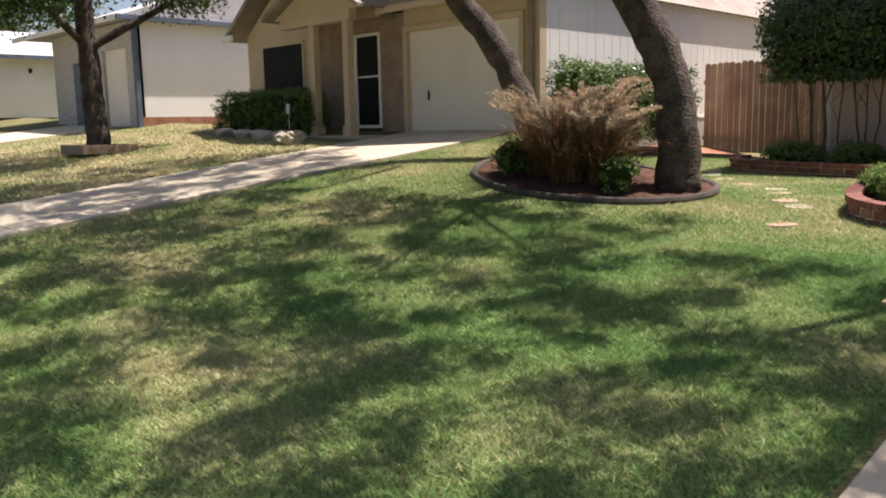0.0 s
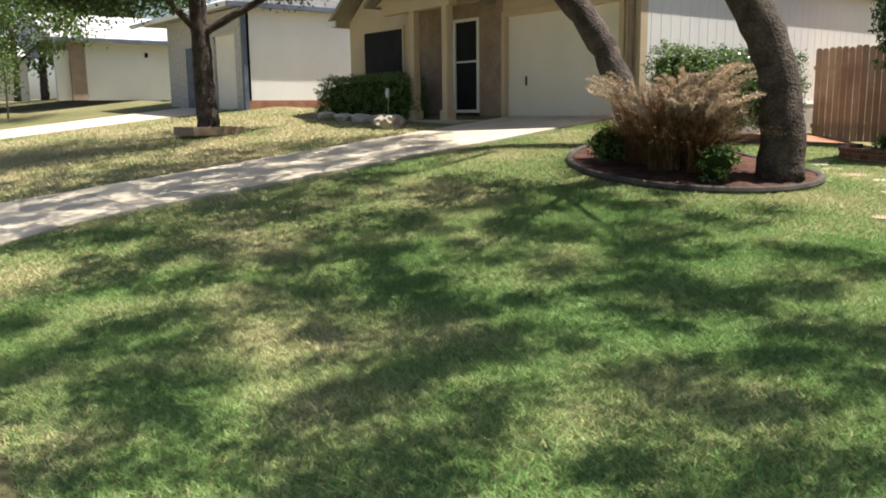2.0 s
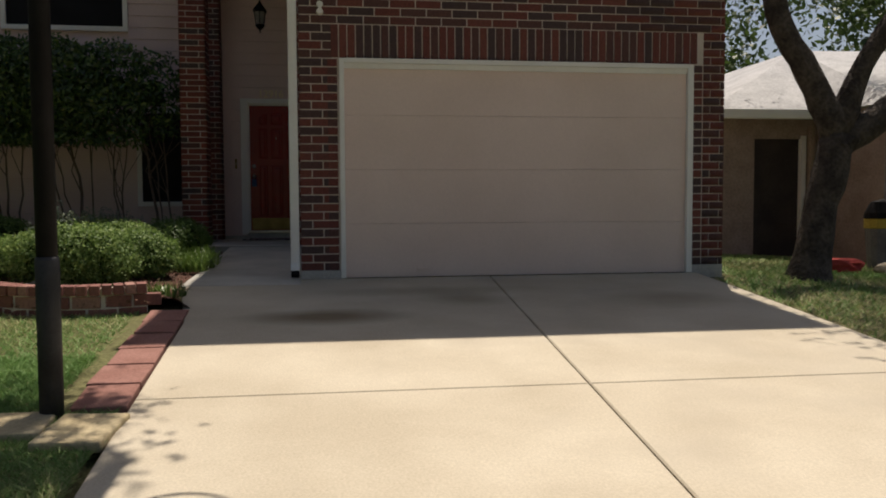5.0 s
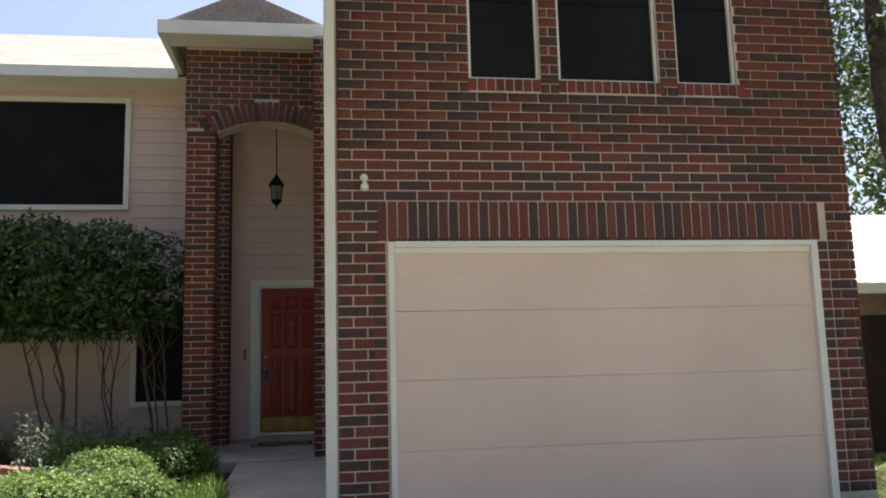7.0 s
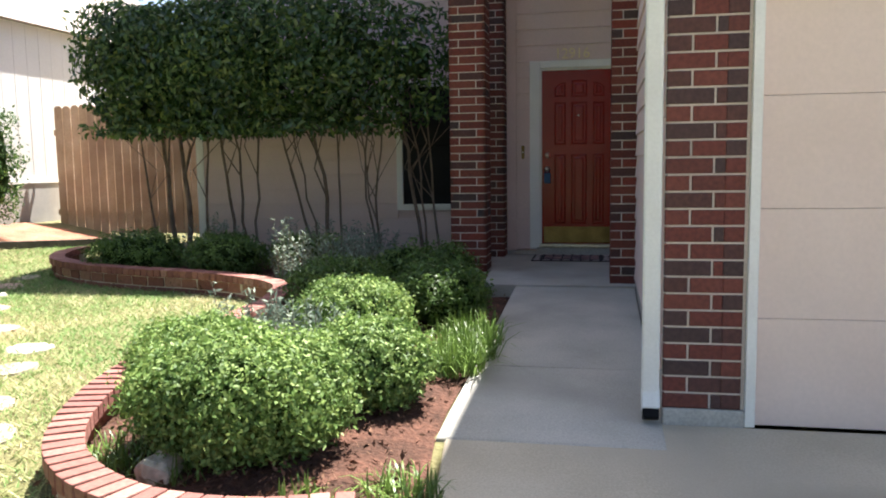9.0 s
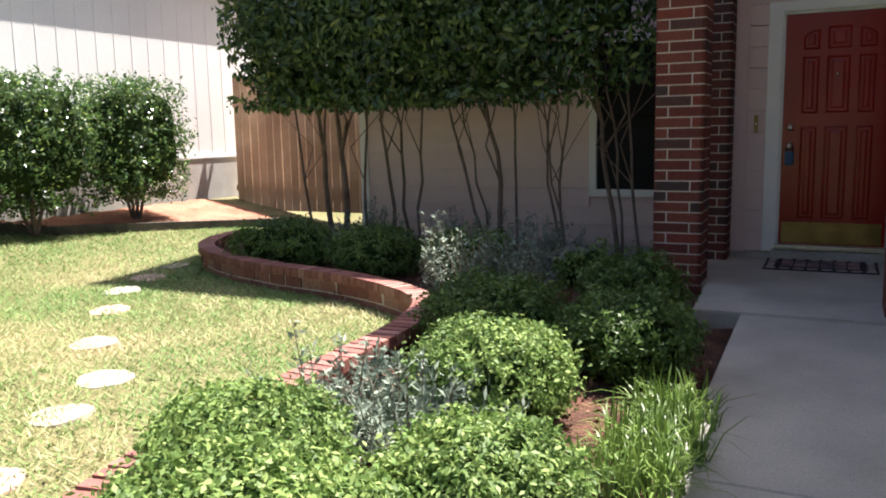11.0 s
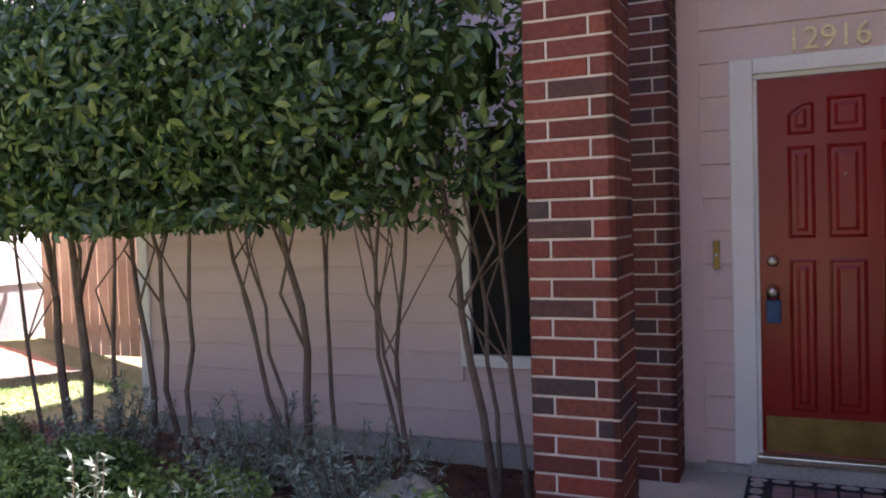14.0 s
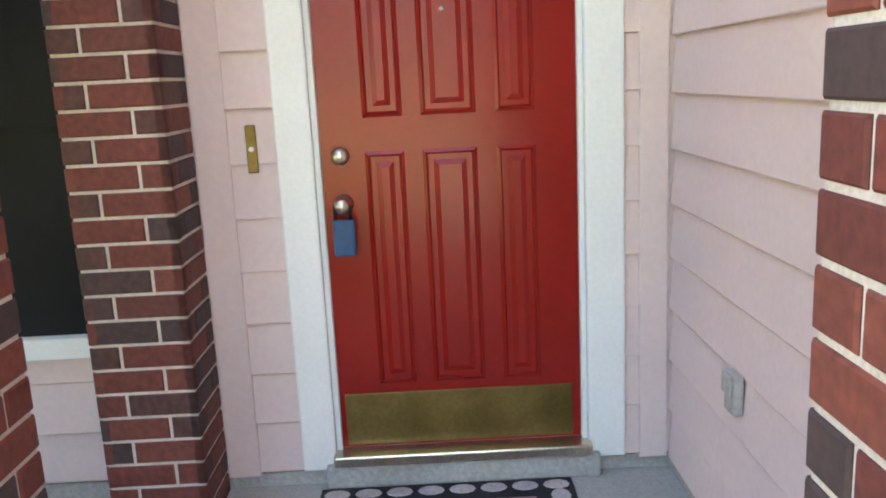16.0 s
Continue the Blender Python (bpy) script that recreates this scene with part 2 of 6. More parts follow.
LEAF_OAK = leaf_mat("oak_leaf", [(0.0, (0.025, 0.05, 0.014)), (1.0, (0.07, 0.12, 0.03))], 0.5, 0.25)
# Near-black filler: the shade deep inside foliage is put into its colour.
SHADE_CORE = mottled("inner_shade_fill", (0.02, 0.035, 0.012), (0.04, 0.06, 0.02), 8, 60, 1.0, 0.6, grain=0.5, spec=0.0)
LEAF_GREY = leaf_mat("lavender_leaf", [(0.0, (0.14, 0.19, 0.16)), (1.0, (0.34, 0.4, 0.36))], 0.7, 0.15, 0.2)
LEAF_LILY = leaf_mat("liriope_leaf", [(0.0, (0.07, 0.13, 0.03)), (1.0, (0.16, 0.25, 0.06))], 0.4, 0.2)
DRY_GRASS = leaf_mat("dry_fountain_grass", [(0.0, (0.09, 0.05, 0.028)), (0.6, (0.17, 0.1, 0.055)), (1.0, (0.26, 0.18, 0.1))], 0.7, 0.15, 0.2)
PLUME = leaf_mat("grass_plume", [(0.0, (0.36, 0.26, 0.2)), (1.0, (0.62, 0.52, 0.42))], 0.8, 0.25, 0.1)


def lawn_mat(name, shift=0.0):
    """Turf: green with straw-coloured patches and single dry blades."""
    m, n, l, p = shader(name)
    geo = n.new("ShaderNodeNewGeometry")
    nz = n.new("ShaderNodeTexNoise")
    nz.inputs["Scale"].default_value, nz.inputs["Detail"].default_value = 0.7, 5
    l.new(geo.outputs["Position"], nz.inputs["Vector"])
    add = n.new("ShaderNodeMath")
    add.operation = "MULTIPLY_ADD"
    add.inputs[1].default_value, add.inputs[2].default_value = 0.3, -0.15 + shift
    l.new(geo.outputs["Random Per Island"], add.inputs[0])
    sm = n.new("ShaderNodeMath")
    l.new(add.outputs[0], sm.inputs[0])
    l.new(nz.outputs["Fac"], sm.inputs[1])
    r = ramp(n, [(0.34, (0.15, 0.28, 0.08)), (0.48, (0.23, 0.34, 0.115)), (0.58, (0.37, 0.39, 0.18)), (0.74, (0.52, 0.46, 0.27))])
    l.new(sm.outputs[0], r.inputs[0])
    l.new(r.outputs[0], p.inputs["Base Color"])
    p.inputs["Roughness"].default_value, p.inputs["Specular IOR Level"].default_value = 0.6, 0.2
    t = n.new("ShaderNodeBsdfTranslucent")
    l.new(r.outputs[0], t.inputs[0])
    mx = n.new("ShaderNodeMixShader")
    mx.inputs[0].default_value = 0.25
    l.new(p.outputs[0], mx.inputs[1])
    l.new(t.outputs[0], mx.inputs[2])
    l.new(mx.outputs[0], n["Material Output"].inputs[0])
    return m


LAWN = lawn_mat("lawn_grass", -0.03)
DRY_LAWN = lawn_mat("dry_lawn_grass", 0.22)


# ---- building helpers ----
def solid(name, bm, mat, parent=None, label="", smooth=False):
    me = bpy.data.meshes.new(name)
    bm.to_mesh(me)
    bm.free()
    me.materials.append(mat)
    if smooth:
        for f in me.polygons:
            f.use_smooth = True
    ob = new(name, me)
    if parent is not None:
        ob.parent = parent
    if label:
        ob["label"] = label
    return ob


part = solid


def arrays(name, verts, faces, mat, parent=None, smooth=False):
    """A mesh object from arrays of corners and of equal-sided faces."""
    me = bpy.data.meshes.new(name)
    k = faces.shape[1]
    me.vertices.add(len(verts))
    me.vertices.foreach_set("co", np.ascontiguousarray(verts, dtype=np.float32).ravel())
    me.loops.add(faces.size)
    me.loops.foreach_set("vertex_index", np.ascontiguousarray(faces, dtype=np.int32).ravel())
    me.polygons.add(len(faces))
    me.polygons.foreach_set("loop_start", np.arange(0, faces.size, k, dtype=np.int32))
    me.polygons.foreach_set("loop_total", np.full(len(faces), k, dtype=np.int32))
    if smooth:
        me.polygons.foreach_set("use_smooth", np.ones(len(faces), dtype=bool))
    me.update(calc_edges=True)
    me.materials.append(mat)
    ob = new(name, me)
    if parent is not None:
        ob.parent = parent
    return ob


def box(bm, x0, x1, y0, y1, z0, z1, bevel=0.0):
    r = bmesh.ops.create_cube(bm, size=1.0, matrix=Matrix.Translation(((x0 + x1) / 2, (y0 + y1) / 2, (z0 + z1) / 2)) @ Matrix.Diagonal((abs(x1 - x0), abs(y1 - y0), abs(z1 - z0), 1)))
    if bevel:
        edges = list({e for v in r["verts"] for e in v.link_edges})
        bmesh.ops.bevel(bm, geom=edges, offset=bevel, segments=2, affect="EDGES", profile=0.6)
    return bm


def boxed(name, dims, mat, parent=None, bevel=0.0, label=""):
    return part(name, box(bmesh.new(), *dims, bevel), mat, parent, label)


def thing(name, place=(0, 0, 0)):
    e = new(name)
    e.empty_display_size = 0.1
    e.location = place
    return e


def prism(bm, outline, axis, a, b):
    """An outline of (u, v) pairs swept from a to b along x or y; v is the height."""
    put = (lambda u, v, w: (w, u, v)) if axis == "x" else (lambda u, v, w: (u, w, v))
    lo = [bm.verts.new(put(u, v, a)) for u, v in outline]
    hi = [bm.verts.new(put(u, v, b)) for u, v in outline]
    bm.faces.new(lo)
    bm.faces.new(hi)
    for i in range(len(outline)):
        j = (i + 1) % len(outline)
        bm.faces.new((lo[i], lo[j], hi[j], hi[i]))
    bmesh.ops.recalc_face_normals(bm, faces=bm.faces)
    return bm


def tube(bm, points, radii, sides=8):
    """A round limb along points, with a radius at each."""
    pts = [Vector(p) for p in points]
    rings = []
    for i, p in enumerate(pts):
        d = (pts[min(i + 1, len(pts) - 1)] - pts[max(i - 1, 0)]).normalized()
        u = d.orthogonal().normalized() if i == 0 else (rings_u - d * rings_u.dot(d)).normalized()
        rings_u = u
        v = d.cross(u)
        rings.append([bm.verts.new(p + (u * math.cos(a) + v * math.sin(a)) * radii[i]) for a in (2 * math.pi * k / sides for k in range(sides))])
    for a, b in zip(rings, rings[1:]):
        for k in range(sides):
            bm.faces.new((a[k], a[(k + 1) % sides], b[(k + 1) % sides], b[k]))
    bm.faces.new(list(reversed(rings[0])))
    bm.faces.new(rings[-1])
    return bm


def lathe(bm, profile, sides=16, place=(0, 0, 0), axis="z"):
    """A turned shape from (radius, height) pairs."""
    o = Vector(place)
    put = {"z": lambda r, h, a: (r * math.cos(a), r * math.sin(a), h), "x": lambda r, h, a: (h, r * math.cos(a), r * math.sin(a))}[axis]
    rings = [[bm.verts.new(o + Vector(put(max(r, 1e-4), h, 2 * math.pi * k / sides))) for k in range(sides)] for r, h in profile]
    for a, b in zip(rings, rings[1:]):
        for k in range(sides):
            bm.faces.new((a[k], a[(k + 1) % sides], b[(k + 1) % sides], b[k]))
    bm.faces.new(rings[0])
    bm.faces.new(rings[-1])
    bmesh.ops.recalc_face_normals(bm, faces=bm.faces)
    return bm


# ---- the lie of the land ----
def smooth01(u):
    u = np.clip(u, 0, 1)
    return u * u * (3 - 2 * u)


def drive_z(x):
    return np.where(x < 10.04, 0.79 - 0.065 * (10.04 - x), 0.79 + 0.012 * np.minimum(x - 10.04, 5))


def next_z(x):
    low = 1.65 - 0.11 * (12.2 - x)
    return np.where(x < 12.2, low, 1.65 - 0.2 * np.clip(x - 12.2, 0, 2.0))


def land(x, y):
    x, y = np.asarray(x, float), np.asarray(y, float)
    xc = np.clip(x, -8, 40)
    a, b = drive_z(xc), next_z(xc)
    start = 3.8 + 3.4 * smooth01((xc - 10) / 3.0)
    z = a + (b - a) * smooth01((y - start) / (10.2 - start))
    z = z + 0.03 * np.clip(y - 13, 0, 40)
    return z - 0.05 * np.clip(-3.8 - y, 0, 4)


def drive_edge(x):
    return 0.76 + 0.042 * x


# ground: one sheet to the horizon
gx = np.concatenate([[-900, -300, -100, -40, -20], np.arange(-10, 22.01, 0.3), [26, 34, 50, 90, 200, 500, 900]])
gy = np.concatenate([[-900, -300, -100, -50, -25], np.arange(-12, 30.01, 0.3), [34, 40, 50, 80, 160, 400, 900]])
GX, GY = np.meshgrid(gx, gy, indexing="ij")
GZ = land(GX, GY) - 0.015
sunk = ((GX < 10.2) & (GX > -3.4) & (GY < drive_edge(GX) - 0.05) & (GY > -3.5)) | ((GX > 10) & (GX < 30) & (GY < 1.2) & (GY > -4.0)) | ((GX > -0.8) & (GX < 12.0) & (GY > 10.2) & (GY < 13.0))
GZ = np.where(sunk, GZ - 0.12, GZ)
ni, nj = len(gx), len(gy)
idx = np.arange(ni * nj).reshape(ni, nj)
quads = np.stack([idx[:-1, :-1], idx[1:, :-1], idx[1:, 1:], idx[:-1, 1:]], -1).reshape(-1, 4)
ground = arrays("ground", np.stack([GX, GY, GZ], -1).reshape(-1, 3), quads, EARTH, smooth=True)
tagged(ground, "gently sloping earth under a patchy green and straw-coloured lawn", "ground", kind="structure")


def slab(name, xs, left, right, zf, mat, parent, thick=0.1, drop=0.0):
    """A paving panel between two edges that are functions of x, its top following zf."""
    bm = bmesh.new()
    tops, lows = [], []
    for x in xs:
        row = [(x, right(x)), (x, left(x))]
        z = [float(zf(px, py)) for px, py in row]
        tops.append([bm.verts.new((px, py, q)) for (px, py), q in zip(row, z)])
        lows.append([bm.verts.new((px, py, q - thick)) for (px, py), q in zip(row, z)])
    for i in range(len(xs) - 1):
        bm.faces.new((tops[i][0], tops[i + 1][0], tops[i + 1][1], tops[i][1]))
        bm.faces.new((tops[i][1], tops[i + 1][1], lows[i + 1][1], lows[i][1]))
        bm.faces.new((tops[i + 1][0], tops[i][0], lows[i][0], lows[i + 1][0]))
    bm.faces.new((tops[0][0], tops[0][1], lows[0][1], lows[0][0]))
    bm.faces.new((tops[-1][1], tops[-1][0], lows[-1][0], lows[-1][1]))
    bmesh.ops.recalc_face_normals(bm, faces=bm.faces)
    top_edges = [e for e in bm.edges if len(e.link_faces) == 2 and abs(e.link_faces[0].normal.z - e.link_faces[1].normal.z) > 0.5]
    bmesh.ops.bevel(bm, geom=top_edges, offset=0.008, segments=1, affect="EDGES")
    return part(name, bm, mat, parent)


driveway = thing("driveway")
tagged(driveway, "pale sunlit concrete driveway with cut joints before the garage", "driveway", kind="structure")
dz = lambda x, y: drive_z(np.array(x))
J = 0.0045
mid = lambda x: -1.01 - 0.055 * x
for x0, x1 in ((-3.3, -1.6), (-1.6, -0.2), (-0.2, 2.3), (2.3, 6.2), (6.2, 10.03)):
    xs = np.linspace(x0 + J, x1 - J, 5)
    slab("slab", xs, lambda x: drive_edge(x) + 0.2 * max(0.0, min(1.0, (x - 8.6) / 0.7)), lambda x: mid(x) + J, dz, CONCRETE, driveway)
    slab("slab", xs, lambda x: mid(x) - J, lambda x: -3.3 - 0.045 * x, dz, CONCRETE, driveway)
walkway = thing("walkway")
tagged(walkway, "shaded grey concrete walk leading to the porch", "walkway", kind="structure")
WZ = lambda x, y: np.interp(x, [9.7, 10.03, 10.95, 13.46], [0.776, 0.796, 0.82, 0.935])
for x0, x1 in ((9.7, 10.95), (10.95, 13.455)):
    slab("slab", np.linspace(x0 + J, x1 - J, 5), lambda x: 1.39, lambda x: 0.31, WZ, PATH_CONCRETE, walkway)
bm = bmesh.new()
foot = [(13.46, 0.1), (15.93, 0.1), (15.93, 2.08), (14.45, 2.06), (14.42, 1.75), (13.44, 1.7)]
low = [bm.verts.new((x, y, 0.62)) for x, y in foot]
top = [bm.verts.new((x, y, 0.95)) for x, y in foot]
bm.faces.new(top)
bm.faces.new(low)
for k in range(6):
    bm.faces.new((low[k], low[(k + 1) % 6], top[(k + 1) % 6], top[k]))
bmesh.ops.recalc_face_normals(bm, faces=bm.faces)
bmesh.ops.bevel(bm, geom=[e for e in bm.edges if all(v.co.z > 0.9 for v in e.verts)], offset=0.01, segments=2, affect="EDGES")
porch = part("porch_floor", bm, PATH_CONCRETE)
tagged(porch, "worn grey-beige concrete porch slab before the red door", "porch", kind="structure")
pavement = thing("pavement")
tagged(pavement, "pale concrete pavement strip beside the lawn", "pavement", kind="structure")
for k in range(-6, 16):
    bm = bmesh.new()
    y0 = 0.85 + 1.5 * k
    box(bm, -1.35, 0.03, y0 + 0.006, y0 + 1.494, -0.2, -0.1, 0.006)
    for v in bm.verts:
        v.co.x += 0.08 * (v.co.y - 3)
        v.co.z += float(land(v.co.x, v.co.y)) + 0.125
    if k >= 0 or k < -3:
        part("slab", bm, CONCRETE, pavement)
    else:
        bm.free()

# ---- brickwork ----
COURSE, LONG, JOINT = 0.0825, 0.255, 0.011


def brick_mesh(name, length, depth, height, mat, chamfer=0.004):
    bm = box(bmesh.new(), 0, length, -depth, 0, 0, height)
    top = [e for e in bm.edges if all(abs(v.co.y) < 1e-6 for v in e.verts)]
    bmesh.ops.bevel(bm, geom=top, offset=chamfer, segments=1, affect="EDGES")
    me = bpy.data.meshes.new(name)
    bm.to_mesh(me)
    bm.free()
    me.materials.append(mat)
    return me


BRICK_CACHE = {}


def one_brick(parent, m, length, height, mat, depth=0.03):
    key = (round(length, 3), round(height, 3), mat.name, depth)
    if key not in BRICK_CACHE:
        BRICK_CACHE[key] = brick_mesh("brick", length, depth, height, mat)
    ob = new("brick", BRICK_CACHE[key])
    ob.parent = parent
    ob.matrix_basis = m
    return ob


def brick_face(parent, origin, along, width, z0, z1, mat, phase=0.0, holes=(), joined=None, bond=0.5, limit=None):
    """Courses of bricks on a vertical face. along: unit vector to the right as one looks at the face; holes: (u0, u1, z0, z1).
    Bricks for which limit(u, z) is false go into one joined mesh of arrays."""
    ax = Vector(along)
    out = Vector((ax.y, -ax.x, 0))
    rows = int(round((z1 - z0) / COURSE))
    loose = []
    for r in range(rows):
        z = z0 + r * COURSE
        h = COURSE - JOINT
        cuts = [(0.0, width)]
        for a, b, c, d in holes:
            if z + h > c + 0.01 and z < d - 0.01:
                cuts = [(p, q) for s, e in cuts for p, q in ((s, min(e, a)), (max(s, b), e)) if q - p > 0.03]
        shift = (phase + bond * (r % 2)) % 1.0 * LONG
        for s, e in cuts:
            u = s - shift if s == 0 else s - ((s + shift) % LONG)
            while u < e - 0.01:
                a, b = max(u, s), min(u + LONG - JOINT, e)
                if b - a > 0.025:
                    m = Matrix(((ax.x, out.x, 0, origin[0] + ax.x * a), (ax.y, out.y, 0, origin[1] + ax.y * a), (0, 0, 1, z), (0, 0, 0, 1)))
                    if limit is None or limit((a + b) / 2, z):
                        one_brick(parent, m, b - a, h, mat)
                    else:
                        loose.append((m, b - a, h))
                u += LONG
    if loose:
        unit = np.array([(x, y, z) for x in (0, 1) for y in (-1, 0) for z in (0, 1)], float)
        face = np.array([(0, 1, 3, 2), (4, 6, 7, 5), (0, 4, 5, 1), (2, 3, 7, 6), (0, 2, 6, 4), (1, 5, 7, 3)])
        vs = []
        for m, w, h in loose:
            p = unit * (w, 0.03, h)
            a = np.array(m)
            vs.append(p @ a[:3, :3].T + a[:3, 3])
        fs = (face[None] + 8 * np.arange(len(loose))[:, None, None]).reshape(-1, 4)
        ob = arrays("bricks", np.concatenate(vs), fs, joined or BRICK_JOINED, parent)
        ob["kind"] = "stuff"


def pier_face(parent, origin, along, width, z0, z1, mat, flip=0):
    """Each course of a pier is one header and one stretcher, by turns from the left and the right."""
    ax = Vector(along)
    out = Vector((ax.y, -ax.x, 0))
    head = min(0.1, width * 0.3)
    for r in range(int(round((z1 - z0) / COURSE))):
        cut = head if (r + flip) % 2 else width - head
        for a, b in ((0.0, cut - JOINT / 2), (cut + JOINT / 2, width)):
            m = Matrix(((ax.x, out.x, 0, origin[0] + ax.x * a), (ax.y, out.y, 0, origin[1] + ax.y * a), (0, 0, 1, z0 + r * COURSE), (0, 0, 0, 1)))
            one_brick(parent, m, b - a, COURSE - JOINT, mat)


def brick_post(name, x0, x1, y0, y1, z0, z1, mat, label, faces="fblr", phase=0.0):
    """A brick pier: a mortar core and bricks on its faces."""
    t = thing(name)
    tagged(t, label, "brick pillar", kind="structure")
    boxed("mortar", (x0 + 0.006, x1 - 0.006, y0 + 0.006, y1 - 0.006, z0, z1), MORTAR, t)
    if "f" in faces:
        pier_face(t, (x0, y1, 0), (0, -1, 0), y1 - y0, z0, z1, mat)
    if "r" in faces:
        pier_face(t, (x0, y0, 0), (1, 0, 0), x1 - x0, z0, z1, mat, 1)
    if "l" in faces:
        pier_face(t, (x1, y1, 0), (-1, 0, 0), x1 - x0, z0, z1, mat, 1)
    return t


# ---- the house ----
GX0 = 10.04
garage_wall = thing("wall_garage")
tagged(garage_wall, "dark red brick garage front, two storeys high", "wall", kind="structure")
HOLES_W = [(-0.77, -1.36), (-1.53, -2.4), (-2.57, -3.1)]
bm = bmesh.new()
XB = GX0 + 0.2
box(bm, GX0 + 0.008, XB, -0.09, 0.3, 0.87, 6.2)
box(bm, GX0 + 0.008, XB, -4.03, -3.66, 0.87, 6.2)
box(bm, GX0 + 0.008, XB, -3.66, -0.09, 2.96, 4.28)
box(bm, GX0 + 0.008, XB, -3.66, -0.09, 5.7, 6.2)
box(bm, GX0 + 0.008, XB, -0.77, -0.09, 4.28, 5.7)
box(bm, GX0 + 0.008, XB, -1.53, -1.36, 4.28, 5.7)
box(bm, GX0 + 0.008, XB, -2.57, -2.4, 4.28, 5.7)
box(bm, GX0 + 0.008, XB, -3.66, -3.1, 4.28, 5.7)
part("mortar", bm, MORTAR, garage_wall)
bm = bmesh.new()
box(bm, GX0 - 0.012, XB, -0.09, 0.31, 0.6, 0.868, 0.008)
part("footing", bm, FOOTING, garage_wall, "bare concrete footing")
bm = bmesh.new()
box(bm, GX0 - 0.012, XB, -4.04, -3.66, 0.6, 0.868, 0.008)
part("footing", bm, FOOTING, garage_wall, "bare concrete footing")
U = lambda y: 0.31 - y
SOLDIER = (U(0.0), U(-3.81), 2.925, 3.215)
holes = [(U(-0.075), U(-3.7), 0.5, 2.945), SOLDIER, (U(0.035), U(-0.075), 0.5, 2.93), (U(-3.7), U(-3.81), 0.5, 2.93)] + [(U(a) - 0.01, U(b) + 0.01, 4.17, 5.7) for a, b in HOLES_W]
brick_face(garage_wall, (GX0, 0.31, 0), (0, -1, 0), 4.35, 0.87, 6.2, BRICK_DARK, 0.1, holes, BRICK_JOINED, 0.42, limit=lambda u, z: z < 3.6 and u < 3.4)
# upright bricks beside, over and under the openings
def stack_edge(y0, y1, z0, z1):
    z = z0
    while z < z1 - 0.04:
        m = Matrix(((0, -1, 0, GX0), (-1, 0, 0, y1), (0, 0, 1, z), (0, 0, 0, 1)))
        one_brick(garage_wall, m, y1 - y0 - JOINT, COURSE - JOINT, BRICK_DARK)
        z += COURSE


stack_edge(-0.07, 0.035, 0.87, 2.9)
stack_edge(-3.81, -3.705, 0.87, 2.9)


def upright(y, z, w, h, mat, parent=None):
    m = Matrix(((0, -1, 0, GX0 - 0.004), (-1, 0, 0, y), (0, 0, 1, z), (0, 0, 0, 1)))
    one_brick(parent or garage_wall, m, w, h, mat)


y = -0.0
while y > -3.74:
    upright(y, 2.938, 0.07, 0.313, BRICK_DARK)
    y -= 0.0815
for a, b in HOLES_W:
    y = a + 0.01
    while y > b:
        upright(y, 4.18, 0.066, 0.1, BRICK)
        y -= 0.077


def window(name, x, y0, y1, z0, z1, label, frame_w=0.075, rail=True):
    """A screened window in a wall that faces -x; y0 < y1, its outer edge."""
    w = thing(name)
    tagged(w, label, "window", kind="structure")
    if frame_w:
        for d in ((x - 0.035, x + 0.03, y0, y0 + frame_w, z0, z1), (x - 0.035, x + 0.03, y1 - frame_w, y1, z0, z1), (x - 0.038, x + 0.03, y0 + frame_w, y1 - frame_w, z1 - frame_w, z1), (x - 0.045, x + 0.03, y0 + frame_w, y1 - frame_w, z0, z0 + frame_w)):
            boxed("window_frame", d, WHITE_TRIM, w, 0.005)
    a, b, c, d = y0 + frame_w, y1 - frame_w, z0 + frame_w, z1 - frame_w
    boxed("screen", (x + 0.004, x + 0.02, a, b, c, d), SCREEN, w, 0.0, "black solar screen")
    if rail:
        boxed("screen_rail", (x - 0.004, x + 0.004, a, b, (c + d) / 2 - 0.012, (c + d) / 2 + 0.012), BLACK_IRON, w)
    return w


for i, (a, b) in enumerate(HOLES_W):
    window("window_%d" % (i + 1), GX0 + 0.07, b, a, 4.28, 5.7, "dark screened upper window set in brick over the garage", 0.02)

# garage door with its white casing
garage_door = thing("garage_door")
tagged(garage_door, "closed pinkish-beige sectional garage door in four panels", "garage door")
for k in range(4):
    z0 = 0.79 + k * 0.532
    boxed("panel", (GX0 + 0.03, GX0 + 0.075, -3.635, -0.125, z0 + 0.001, z0 + 0.531), GARAGE_PAINT, garage_door, 0.002)
boxed("handle", (GX0 + 0.005, GX0 + 0.032, -0.95, -0.83, 0.86, 0.885), GARAGE_PAINT, garage_door, 0.005)
casing = thing("garage_door_trim")
tagged(casing, "white painted wooden casing round the garage door", "trim", kind="structure")
boxed("jamb", (GX0 - 0.02, GX0 + 0.08, -0.125, -0.077, 0.79, 2.93), WHITE_TRIM, casing, 0.006)
boxed("jamb", (GX0 - 0.02, GX0 + 0.08, -3.698, -3.635, 0.79, 2.93), WHITE_TRIM, casing, 0.006)
boxed("head", (GX0 - 0.025, GX0 + 0.08, -3.635, -0.125, 2.885, 2.932), WHITE_TRIM, casing, 0.006)
boxed("stop", (GX0 + 0.005, GX0 + 0.03, -3.635, -0.125, 2.835, 2.885), WHITE_TRIM, casing, 0.004)

